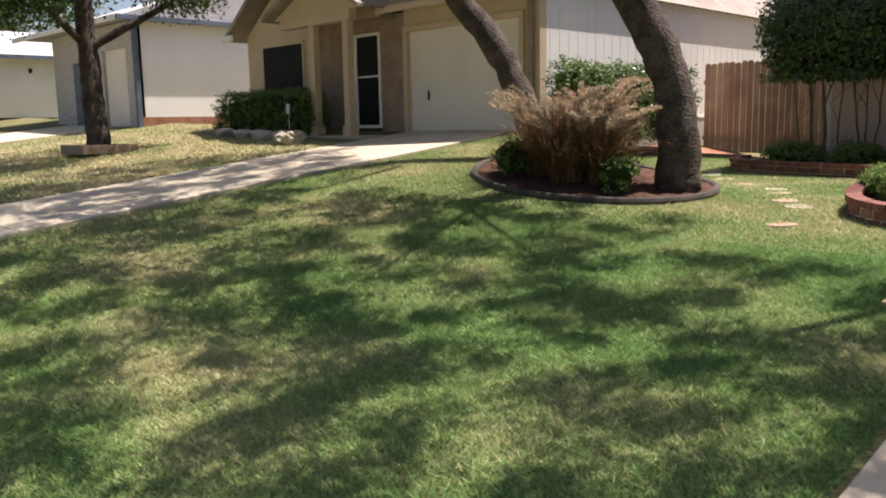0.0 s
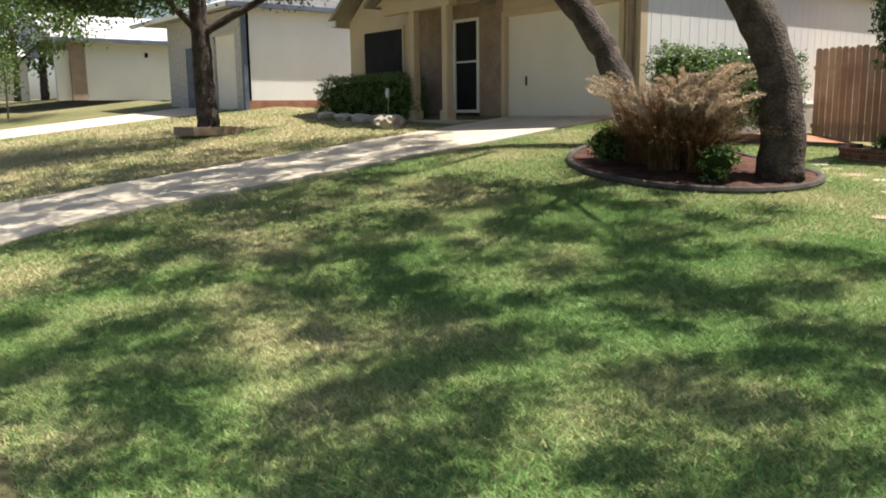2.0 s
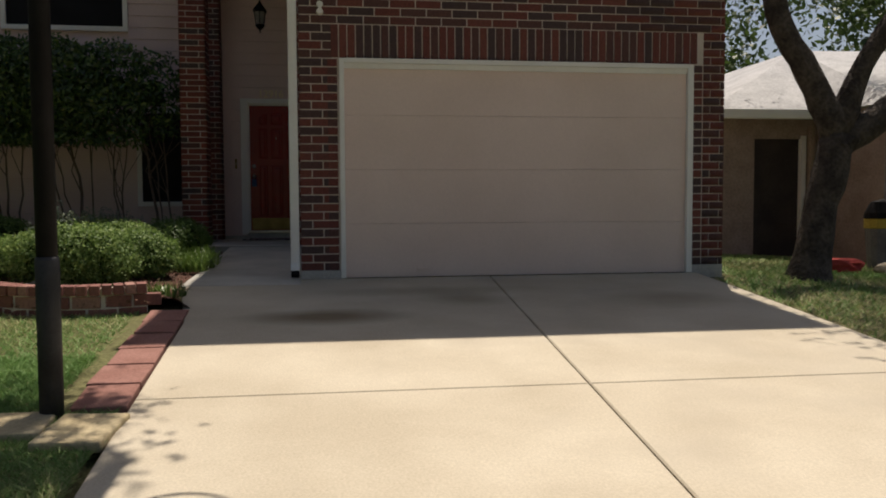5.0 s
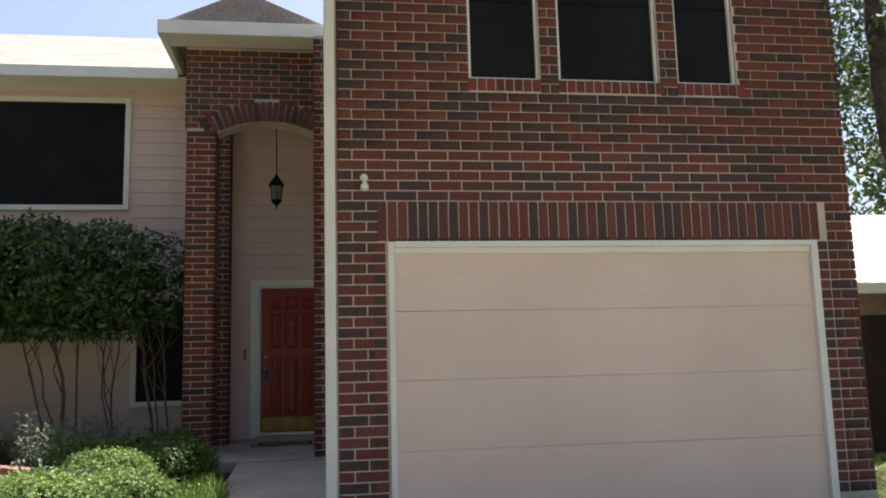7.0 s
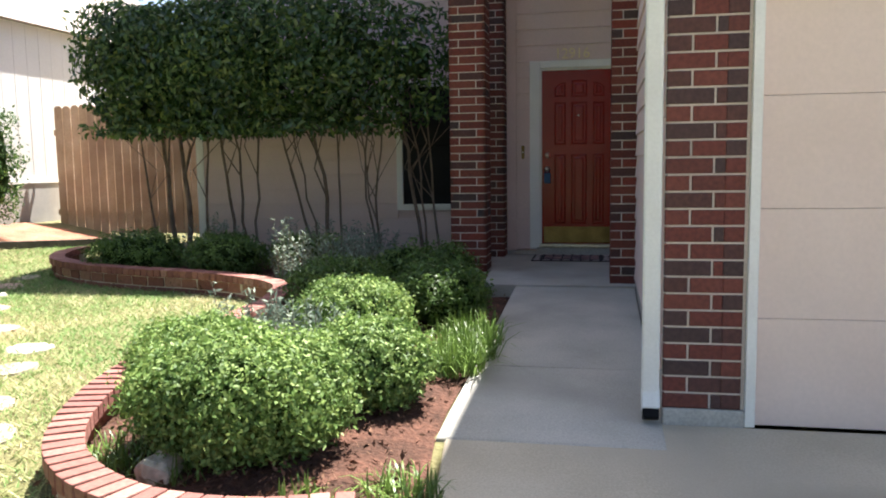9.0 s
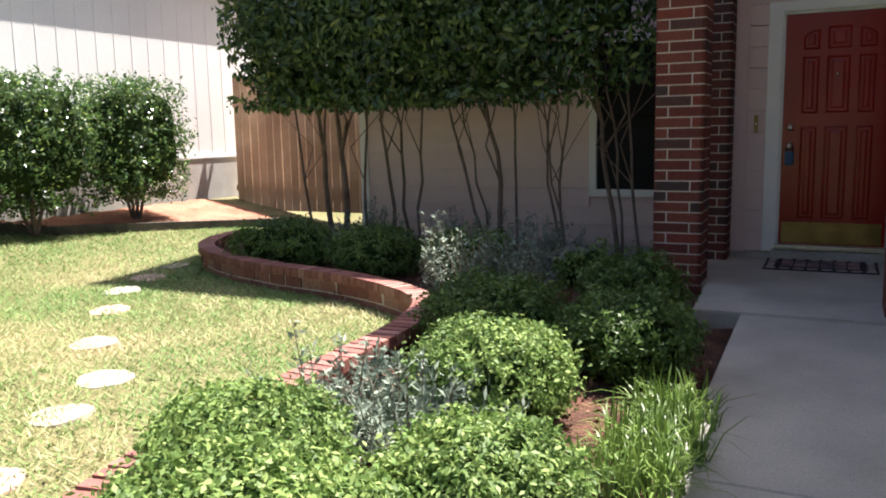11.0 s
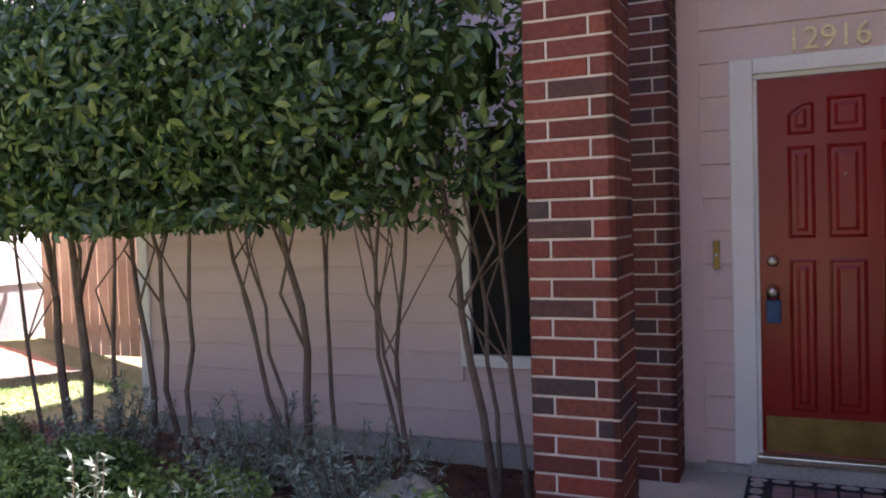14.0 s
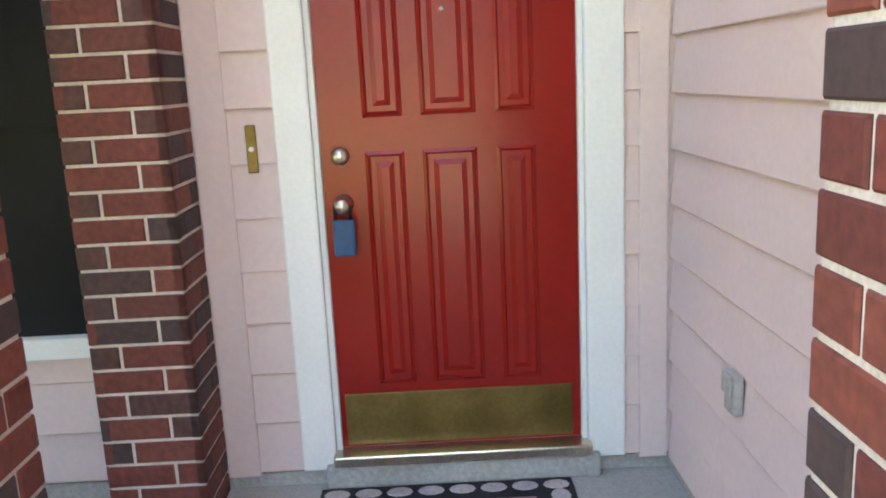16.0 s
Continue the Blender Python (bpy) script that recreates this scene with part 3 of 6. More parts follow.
downspout = thing("downspout")
tagged(downspout, "white metal downspout at the brick garage corner", "downspout")
boxed("pipe", (GX0 - 0.01, GX0 + 0.07, 0.325, 0.41, 0.93, 6.15), WHITE_TRIM, downspout, 0.012)
bm = bmesh.new()
box(bm, -0.042, 0.042, -0.044, 0.044, -0.05, 0.07, 0.01)
bmesh.ops.transform(bm, matrix=pose(GX0 + 0.01, 0.367, 0.9, 0, 30, 0), verts=bm.verts)
part("elbow", bm, WHITE_TRIM, downspout)
bm = bmesh.new()
box(bm, -0.036, 0.036, -0.04, 0.04, -0.03, 0.02, 0.008)
bmesh.ops.transform(bm, matrix=pose(GX0 - 0.02, 0.367, 0.845, 0, 30, 0), verts=bm.verts)
part("shoe", bm, BLACK_IRON, downspout, "dark open outlet shoe")


def siding(parent, origin, along, width, z0, z1, step=0.187, skip=(), first=0.0):
    """Lapped boards on a wall; skip: (u0, u1, z0, z1) openings."""
    ax = Vector(along)
    out = Vector((ax.y, -ax.x, 0))
    z = z0
    while z < z1 - 0.02:
        top = min(z + step, z1)
        cuts = [(0.0, width)]
        for a, b, c, d in skip:
            if top > c + 0.03 and z < d - 0.03:
                cuts = [(p, q) for s, e in cuts for p, q in ((s, min(e, a)), (max(s, b), e)) if q - p > 0.02]
        for s, e in cuts:
            bm = bmesh.new()
            o = Vector(origin)
            lo, hi = o + ax * s, o + ax * e
            ring = [(0.019, z), (0.021, z + 0.004), (0.006, top - 0.001), (-0.01, top - 0.001), (-0.01, z)]
            A = [bm.verts.new((lo.x + out.x * d, lo.y + out.y * d, q)) for d, q in ring]
            B = [bm.verts.new((hi.x + out.x * d, hi.y + out.y * d, q)) for d, q in ring]
            bm.faces.new(A)
            bm.faces.new(B)
            for i in range(5):
                j = (i + 1) % 5
                bm.faces.new((A[i], A[j], B[j], B[i]))
            bmesh.ops.recalc_face_normals(bm, faces=bm.faces)
            part("board", bm, SIDING, parent)
        z = top


WX = 15.92
front = thing("wall_front")
tagged(front, "pink lapped siding wall with the entrance and two windows", "wall", kind="structure")
bm = bmesh.new()
box(bm, WX + 0.01, WX + 0.2, 0.11, 5.7, 1.0, 6.25)
part("sheathing", bm, SIDING, front)
boxed("footing", (WX - 0.0, WX + 0.2, 0.11, 5.78, 0.5, 1.0), FOOTING, front, 0.005, "bare grey concrete foundation")
Y2U = lambda yy: 5.70 - yy
skip = [(Y2U(1.46), Y2U(0.29), 0.9, 3.21), (Y2U(3.11), Y2U(2.03), 1.49, 3.08), (Y2U(5.12), Y2U(3.2), 4.3, 5.98)]
siding(front, (WX, 5.70, 0), (0, -1, 0), 5.59, 1.015, 6.25, skip=skip)
boxed("corner_board", (WX - 0.03, WX + 0.2, 5.70, 5.80, 1.0, 6.25), WHITE_TRIM, front, 0.005, "white corner board")
boxed("corner_board", (WX - 0.026, WX + 0.01, 0.135, 0.235, 1.0, 6.1), SIDING, front, 0.004)
boxed("corner_board", (WX - 0.026, WX + 0.01, 1.62, 1.735, 1.0, 6.1), SIDING, front, 0.004)
window("window_4", WX - 0.01, 2.03, 3.11, 1.495, 3.08, "ground-floor window with white frame and black solar screen")
window("window_5", WX - 0.01, 3.2, 5.12, 4.305, 5.98, "wide upper window with white frame and black solar screen", rail=False)
left_wall = boxed("wall_left", (WX + 0.2, 22, 5.6, 5.78, 0.5, 6.25), SIDING)
tagged(left_wall, "pink siding side wall of the house", "wall", kind="structure")
side = thing("wall_side")
tagged(side, "pink lapped siding on the garage's side along the walk", "wall", kind="structure")
boxed("sheathing", (XB, 13.75, -0.1, 0.29, 1.0, 6.25), SIDING, side)
boxed("footing", (XB, 13.75, -0.1, 0.3, 0.5, 1.0), FOOTING, side, 0.0, "bare concrete foundation")
siding(side, (13.62, 0.29, 0), (-1, 0, 0), 13.62 - XB - 0.05, 1.0, 6.2)
boxed("sheathing", (13.75, WX, -0.1, 0.11, 1.0, 6.25), SIDING, side)
boxed("footing", (13.75, WX, -0.1, 0.12, 0.5, 1.0), FOOTING, side, 0.0, "bare concrete foundation")
siding(side, (WX - 0.03, 0.11, 0), (-1, 0, 0), WX - 13.8 - 0.03, 1.0, 6.2)
back = thing("wall_back")
tagged(back, "plain rear walls of the house", "wall", kind="structure")
boxed("panel", (21.8, 22, -4.0, 5.6, 0.4, 6.25), SIDING, back)
boxed("panel", (XB, 21.8, -4.03, -3.85, 0.4, 6.25), SIDING, back)

# entrance: pillars, arch and porch ceiling
brick_post("pillar_1", 14.37, 14.72, 1.78, 2.158, 0.86, 5.1, BRICK, "red brick porch pillar with pale mortar joints")
brick_post("pillar_2", 15.64, 15.9, 1.738, 2.065, 0.95, 6.1, BRICK_DARK, "dark brick pilaster against the siding wall", phase=0.3)
brick_post("pillar_3", 13.62, 13.98, 0.12, 0.53, 0.95, 6.1, BRICK, "red brick pilaster on the garage's side wall", phase=0.2)
arch = thing("arch_wall")
tagged(arch, "brick arch over the two-storey porch opening", "wall", kind="structure")
AY, AR, AZ = 1.14, 1.35, 3.93
pts = [(2.18, 5.1), (2.18, 6.3), (0.49, 6.3), (0.49, 5.1)]
n_arc = 14
inner = []
for k in range(n_arc + 1):
    yy = 0.49 + (1.79 - 0.49) * k / n_arc
    inner.append((yy, AZ + math.sqrt(AR ** 2 - (yy - AY) ** 2) - 0.08))
bm = bmesh.new()
prism(bm, [(2.18, 5.1), (2.18, 6.2), (0.49, 6.2)] + inner, "x", 14.38, 14.68)
bmesh.ops.triangulate(bm, faces=[f for f in bm.faces if len(f.verts) > 4])
part("mortar", bm, MORTAR, arch)
brick_face(arch, (14.37, 2.18, 0), (0, -1, 0), 1.69, 5.1, 6.2, BRICK_DARK, 0.3, [(2.18 - 1.86 + 0.08 * k, 2.18 - 1.86 + 0.08 * (k + 1), 4.9, AZ + math.sqrt(max(AR ** 2 - (1.82 - 0.08 * k - AY) ** 2, 0.3)) + 0.17) for k in range(18)], bond=0.4)
for k in range(19):
    yy = 1.86 - k * 0.075
    if yy < 0.5:
        break
    a = math.asin(max(-1, min(1, (yy - AY) / AR)))
    bm = box(bmesh.new(), -0.03, 0, -0.033, 0.033, 0, 0.25, 0.003)
    bmesh.ops.transform(bm, matrix=pose(14.362, yy - 0.0, AZ + math.sqrt(max(AR ** 2 - (yy - AY) ** 2, 0.2)) - 0.075, -math.degrees(a) * 0.9, 0, 0), verts=bm.verts)
    part("brick", bm, BRICK_DARK, arch)
ceiling = boxed("ceiling", (14.69, WX - 0.03, 0.32, 2.2, 6.0, 6.1), SIDING)
tagged(ceiling, "pink painted porch ceiling high over the door", "ceiling", kind="structure")

# roofs
def roof_piece(name, bm, mat, label):
    ob = part(name, bm, mat)
    tagged(ob, label, "roof", kind="structure")
    return ob


bm = bmesh.new()
v = [bm.verts.new(c) for c in ((9.68, -4.5, 6.25), (9.68, 0.4, 6.25), (21.9, 0.4, 6.25), (21.9, -4.5, 6.25), (12.3, -1.9, 7.9), (20, -1.9, 7.9))]
for f in ((0, 1, 4), (1, 2, 5, 4), (2, 3, 5), (3, 0, 4, 5), (3, 2, 1, 0)):
    bm.faces.new([v[i] for i in f])
bmesh.ops.recalc_face_normals(bm, faces=bm.faces)
roof_piece("roof_garage", bm, SHINGLE, "brown shingled hip roof above the garage")
bm = bmesh.new()
prism(bm, [(15.4, 6.24), (22.2, 6.24), (18.8, 8.1)], "y", 0.5, 6.25)
roof_piece("roof_main", bm, SHINGLE, "brown shingled roof above the siding wall")
bm = bmesh.new()
prism(bm, [(2.45, 6.34), (0.3, 6.34), (1.4, 6.8)], "x", 13.95, 16.6)
roof_piece("roof_porch", bm, SHINGLE, "small shingled roof above the porch")
fascia = thing("fascia")
tagged(fascia, "white painted eaves board and gutter", "trim", kind="structure")
boxed("board", (15.33, 15.42, 2.45, 6.3, 6.1, 6.26), WHITE_TRIM, fascia, 0.01)
boxed("soffit", (15.42, 15.92, 2.2, 6.25, 6.12, 6.16), WHITE_TRIM, fascia)
boxed("board", (13.88, 13.96, 0.3, 2.46, 6.18, 6.36), WHITE_TRIM, fascia, 0.01)
boxed("board", (13.96, 15.4, 2.38, 2.46, 6.18, 6.36), WHITE_TRIM, fascia, 0.01)
boxed("soffit", (13.96, 14.36, 0.3, 2.38, 6.2, 6.24), WHITE_TRIM, fascia)
boxed("board", (9.62, 9.72, -4.5, 0.44, 6.18, 6.32), WHITE_TRIM, fascia, 0.01)
boxed("soffit", (9.72, 10.1, -4.5, 0.4, 6.2, 6.24), WHITE_TRIM, fascia)

# the red door
DX = WX
entry = thing("front_door")
tagged(entry, "closed glossy red panelled front door with brass kick plate", "door")
DY0, DY1, DZ0, DZ1 = 0.443, 1.316, 1.085, 3.148
bm = bmesh.new()
box(bm, DX + 0.005, DX + 0.05, DY0, DY1, DZ0, DZ1)
part("leaf", bm, RED_PAINT, entry)
dw = DY1 - DY0
def door_panel(u0, u1, v0, v1, left=0.0, right=0.0):
    """A raised panel in a sunk moulding; u from the handle side, v up from the foot; left and right: how far the arched top falls at its ends."""
    x = DX + 0.004
    ya, yb = DY1 - u1 * dw, DY1 - u0 * dw
    z0, z1 = DZ0 + v0, DZ0 + v1
    outline = [(yb, z0), (ya, z0)]
    for k in range(7):
        q = k / 6
        outline.append((ya + (yb - ya) * q, z1 - right * (1 - q) ** 2 - left * q ** 2))
    cy, cz = (ya + yb) / 2, (z0 + z1) / 2
    bm = bmesh.new()
    rings = []
    for inset, dx in ((0, 0), (0.012, -0.007), (0.02, 0.003), (0.032, 0.003), (0.055, -0.006)):
        fy, fz = 1 - 2 * inset / (yb - ya), 1 - 2 * inset / (z1 - z0)
        rings.append([bm.verts.new((x + dx, cy + (a - cy) * fy, cz + (b - cz) * fz)) for a, b in outline])
    for p, q in zip(rings, rings[1:]):
        for k in range(len(outline)):
            m = (k + 1) % len(outline)
            bm.faces.new((p[k], p[m], q[m], q[k]))
    bm.faces.new(rings[-1])
    bmesh.ops.recalc_face_normals(bm, faces=bm.faces)
    part("raised_panel", bm, RED_PAINT, entry)


for u0, u1, left, right in ((0.17, 0.325, 0.07, 0.01), (0.395, 0.61, 0.0, 0.0), (0.685, 0.84, 0.01, 0.07)):
    door_panel(u0, u1, 0.24, 1.075)
    door_panel(u0, u1, 1.19, 1.69)
    door_panel(u0, u1, 1.75, 1.93 if left or right else 1.945, left, right)
boxed("kick_plate", (DX - 0.003, DX + 0.006, DY0 + 0.03, DY1 - 0.02, DZ0 + 0.012, DZ0 + 0.205), BRASS, entry, 0.002, "worn brass kick plate")
bm = lathe(bmesh.new(), [(0.0, -0.03), (0.018, -0.03), (0.03, -0.012), (0.032, 0.004)], 18, (DX, DY1 - 0.065, 2.15), "x")
part("deadbolt", bm, CHROME, entry, "round nickel deadbolt", smooth=True)
bm = lathe(bmesh.new(), [(0.0, -0.075), (0.02, -0.073), (0.028, -0.055), (0.022, -0.035), (0.012, -0.025), (0.03, -0.01), (0.034, 0.004)], 18, (DX, DY1 - 0.065, 1.985), "x")
part("door_knob", bm, CHROME, entry, "round nickel door knob", smooth=True)
bm = lathe(bmesh.new(), [(0.0, -0.008), (0.008, -0.007), (0.01, 0.004)], 12, (DX, 0.885, DZ0 + 1.53), "x")
part("peephole", bm, CHROME, entry, "small round peephole", smooth=True)
hanger = thing("lock_box")
tagged(hanger, "blue key lock box hanging from the door knob", "lock box")
boxed("body", (DX - 0.075, DX - 0.035, DY1 - 0.105, DY1 - 0.03, 1.815, 1.94), BLUE, hanger, 0.01)
bm = bmesh.new()
tube(bm, [(DX - 0.055, DY1 - 0.09, 1.935), (DX - 0.055, DY1 - 0.09, 1.985), (DX - 0.055, DY1 - 0.065, 2.01), (DX - 0.055, DY1 - 0.04, 1.985), (DX - 0.055, DY1 - 0.04, 1.935)], [0.006] * 5, 8)
part("shackle", bm, BLACK_IRON, hanger)
door_trim = thing("door_trim")
tagged(door_trim, "white painted casing round the red front door", "trim", kind="structure")
for d in ((DX - 0.035, DX + 0.03, DY1 + 0.022, DY1 + 0.145, 1.015, 3.263), (DX - 0.035, DX + 0.03, DY0 - 0.155, DY0 - 0.022, 1.015, 3.263), (DX - 0.04, DX + 0.03, DY0 - 0.022, DY1 + 0.022, DZ1 + 0.027, 3.263)):
    boxed("casing", d, WHITE_TRIM, door_trim, 0.008)
for d in ((DX - 0.012, DX + 0.03, DY1 + 0.002, DY1 + 0.022, 1.06, DZ1), (DX - 0.012, DX + 0.03, DY0 - 0.022, DY0 - 0.002, 1.06, DZ1), (DX - 0.014, DX + 0.03, DY0 - 0.022, DY1 + 0.022, DZ1 + 0.002, DZ1 + 0.027)):
    boxed("stop", d, WHITE_TRIM, door_trim, 0.004)
sill = thing("door_sill")
tagged(sill, "aluminium threshold on a pale concrete step", "sill", kind="structure")
boxed("threshold", (DX - 0.075, DX + 0.03, DY0 - 0.03, DY1 + 0.03, 1.04, 1.082), CHROME, sill, 0.008)
boxed("step", (DX - 0.06, DX + 0.01, DY0 - 0.06, DY1 + 0.06, 0.95, 1.04), FOOTING, sill, 0.01)
bell = thing("doorbell")
tagged(bell, "narrow brass doorbell plate on the siding", "doorbell")
boxed("plate", (DX - 0.03, DX - 0.015, 1.525, 1.56, 2.11, 2.27), BRASS, bell, 0.004)
bm = lathe(bmesh.new(), [(0.0, -0.008), (0.008, -0.006), (0.009, 0.0)], 12, (DX - 0.03, 1.543, 2.19), "x")
part("button", bm, WHITE_TRIM, bell, "white push button")
outlet = thing("outlet_box")
tagged(outlet, "grey weatherproof outlet cover on the side wall", "outlet")
boxed("cover", (15.2, 15.275, 0.125, 0.155, 1.45, 1.57), FOOTING, outlet, 0.008)
boxed("lid", (15.205, 15.27, 0.155, 0.165, 1.505, 1.565), FOOTING, outlet, 0.004)

# ---- small things on the house ----
lantern = thing("porch_lantern")
tagged(lantern, "dark iron lantern hanging on a chain in the porch", "lantern")
LX, LY, LZ = 15.1, 1.055, 4.42
bm = tube(bmesh.new(), [(LX, LY, LZ + 0.25), (LX, LY, 6.0)], [0.008, 0.008], 6)
part("chain", bm, BLACK_IRON, lantern)
bm = lathe(bmesh.new(), [(0.0, 0.27), (0.012, 0.25), (0.03, 0.21), (0.1, 0.12), (0.12, 0.09), (0.11, 0.07)], 6, (LX, LY, LZ))
part("roof", bm, BLACK_IRON, lantern)
bm = lathe(bmesh.new(), [(0.09, 0.07), (0.065, -0.12)], 6, (LX, LY, LZ))
part("glass", bm, mottled("seeded_glass", (0.2, 0.19, 0.17), (0.28, 0.27, 0.24), 20, 60, 0.2, 0.1), lantern, "frosted glass body")
for k in range(6):
    a = math.pi / 3 * k
    bm = tube(bmesh.new(), [(LX + 0.094 * math.cos(a), LY + 0.094 * math.sin(a), LZ + 0.075), (LX + 0.069 * math.cos(a), LY + 0.069 * math.sin(a), LZ - 0.12)], [0.006, 0.006], 5)
    part("rib", bm, BLACK_IRON, lantern)
bm = lathe(bmesh.new(), [(0.07, -0.12), (0.075, -0.135), (0.04, -0.18), (0.012, -0.2), (0.01, -0.24), (0.0, -0.25)], 8, (LX, LY, LZ))
part("finial", bm, BLACK_IRON, lantern)

flood = thing("motion_light")
tagged(flood, "small white sensor light fixed to the garage bricks", "outdoor light")
bm = lathe(bmesh.new(), [(0.0, -0.02), (0.028, -0.02), (0.032, 0.0)], 12, (GX0, 0.1, 3.44), "x")
part("mount", bm, WHITE_TRIM, flood)
boxed("arm", (GX0 - 0.04, GX0 - 0.015, 0.088, 0.112, 3.37, 3.44), WHITE_TRIM, flood, 0.008)
bm = lathe(bmesh.new(), [(0.0, -0.08), (0.028, -0.08), (0.034, -0.02), (0.015, 0.01)], 12, (GX0 - 0.02, 0.1, 3.355), "x")
part("head", bm, WHITE_TRIM, flood)

number = thing("house_number")
tagged(number, "brass house digits 12916 on the siding above the door", "house number")
for k, ch in enumerate("12916"):
    font = bpy.data.curves.new("digit", "FONT")
    font.body, font.size, font.extrude, font.align_x = ch, 0.17, 0.008, "CENTER"
    font.materials.append(DIGIT_BRASS)
    digit = new("digit", font)
    digit.parent = number
    digit.location = (WX - 0.032, 1.125 - 0.083 * k, 3.283)
    digit.rotation_euler = (radians(90), 0, radians(-90))


doormat = thing("doormat")
tagged(doormat, "black rubber doormat with faded pink squares and pale ovals", "doormat")
MX0, MX1, MY0, MY1, MZ = 15.235, 15.85, 0.495, 1.395, 0.951
boxed("base", (MX0, MX1, MY0, MY1, MZ, MZ + 0.01), MAT_BLACK, doormat, 0.004)
for i in range(3):
    for j in range(6):
        x0 = MX0 + 0.135 + i * 0.118
        y0 = MY0 + 0.135 + j * 0.106
        boxed("square", (x0 + 0.006, x0 + 0.112, y0 + 0.006, y0 + 0.1, MZ + 0.009, MZ + 0.013), MAT_PINK, doormat, 0.002)


def mat_oval(x, y, a, b):
    bm = bmesh.new()
    bmesh.ops.create_cone(bm, segments=10, radius1=1, radius2=0.9, depth=0.004, cap_ends=True, matrix=Matrix.Translation((x, y, MZ + 0.011)) @ Matrix.Diagonal((a, b, 1, 1)))
    part("oval", bm, MAT_GREY, doormat)


for k in range(8):
    y = MY0 + 0.06 + k * (MY1 - MY0 - 0.12) / 7
    mat_oval(MX0 + 0.05, y, 0.034, 0.049)
    mat_oval(MX1 - 0.05, y, 0.034, 0.049)
for k in range(4):
    x = MX0 + 0.13 + k * 0.118
    mat_oval(x, MY0 + 0.055, 0.05, 0.036)
    mat_oval(x, MY1 - 0.055, 0.05, 0.036)

# ---- planting ----
def blades(n_, base, height, spread, width, droop=0.35):
    """Arching blades: base (n, 3), each of three faces tapering to a tip, as corners and quads."""
    n_ = len(base)
    ang = rng.uniform(0, 2 * np.pi, n_)
    lean = np.abs(rng.normal(0, 1, n_)) * spread
    d = np.stack([np.cos(ang), np.sin(ang), np.zeros(n_)], 1)
    s = np.stack([-np.sin(ang), np.cos(ang), np.zeros(n_)], 1)
    h = height * rng.uniform(0.6, 1.15, n_)
    w = width * rng.uniform(0.7, 1.2, n_)
    rows = []
    for f, taper in ((0, 1.0), (0.4, 0.9), (0.75, 0.6), (1.0, 0.08)):
        c = base + d * (lean * f ** 1.6 * h)[:, None]
        c[:, 2] += h * (f - droop * f ** 3 * np.minimum(lean, 1.2))
        rows.append(c - s * (w * taper / 2)[:, None])
        rows.append(c + s * (w * taper / 2)[:, None])
    v = np.stack(rows, 1).reshape(-1, 3)
    o = 8 * np.arange(n_)[:, None]
    f = np.concatenate([o + np.array([[0, 1, 3, 2]]), o + np.array([[2, 3, 5, 4]]), o + np.array([[4, 5, 7, 6]])])
    return v, f


def leaf_quads(p, size, aspect=0.5, up=0.25, out=None):
    """Pointed leaves at points p, turned at random, a little towards out and up."""
    n_ = len(p)
    if out is None:
        d = rng.normal(0, 1, (n_, 3))
        d[:, 2] += up
        d /= np.linalg.norm(d, axis=1)[:, None]
        s = np.cross(d, rng.normal(0, 1, (n_, 3)))
        s /= np.linalg.norm(s, axis=1)[:, None] + 1e-9
        nn = np.cross(d, s)
    else:
        nn = out + rng.normal(0, 0.75, (n_, 3)) + (0, 0, up)
        nn /= np.linalg.norm(nn, axis=1)[:, None]
        d = np.cross(nn, rng.normal(0, 1, (n_, 3)))
        d /= np.linalg.norm(d, axis=1)[:, None] + 1e-9
        s = np.cross(nn, d)
    L = size * rng.uniform(0.65, 1.25, n_)[:, None]
    v = np.stack([p, p + d * L * 0.45 + s * L * aspect / 2 + nn * L * 0.06, p + d * L, p + d * L * 0.45 - s * L * aspect / 2 + nn * L * 0.06], 1).reshape(-1, 3)
    f = 4 * np.arange(n_)[:, None] + np.array([[0, 1, 2, 3]])
    return v, f


def broad_leaves(p, size, aspect=0.46, up=0.25, out=None):
    """Oval leaves of two halves folded along the midrib, turned a little towards out and up."""
    n_ = len(p)
    nn = out + rng.normal(0, 0.75, (n_, 3)) + (0, 0, up)
    nn /= np.linalg.norm(nn, axis=1)[:, None]
    d = np.cross(nn, rng.normal(0, 1, (n_, 3)))
    d[:, 2] -= 0.35
    d /= np.linalg.norm(d, axis=1)[:, None] + 1e-9
    s = np.cross(nn, d)
    L = size * rng.uniform(0.6, 1.25, n_)[:, None]
    w, lift = L * aspect / 2, nn * L * 0.09
    v = np.stack([p, p + d * L * 0.3 + s * w * 0.9 + lift, p + d * L * 0.68 + s * w * 0.8 + lift, p + d * L - nn * L * 0.08, p + d * L * 0.68 - s * w * 0.8 + lift, p + d * L * 0.3 - s * w * 0.9 + lift], 1).reshape(-1, 3)
    o = 6 * np.arange(n_)[:, None]
    return v, np.concatenate([o + np.array([[0, 1, 2, 3]]), o + np.array([[0, 3, 4, 5]])])


def lump(u, seed, amount):
    """A smooth unevenness over directions u."""
    k = np.random.default_rng(seed).normal(0, 2.6, (5, 3))
    ph = np.random.default_rng(seed + 1).uniform(0, 6.28, 5)
    return 1 + amount * np.sin(u @ k.T + ph).mean(1) * 2


def clipped_shape(u, radii, boxy):
    q = np.abs(u) ** boxy
    return u / (q.sum(1) ** (1 / boxy))[:, None] * radii


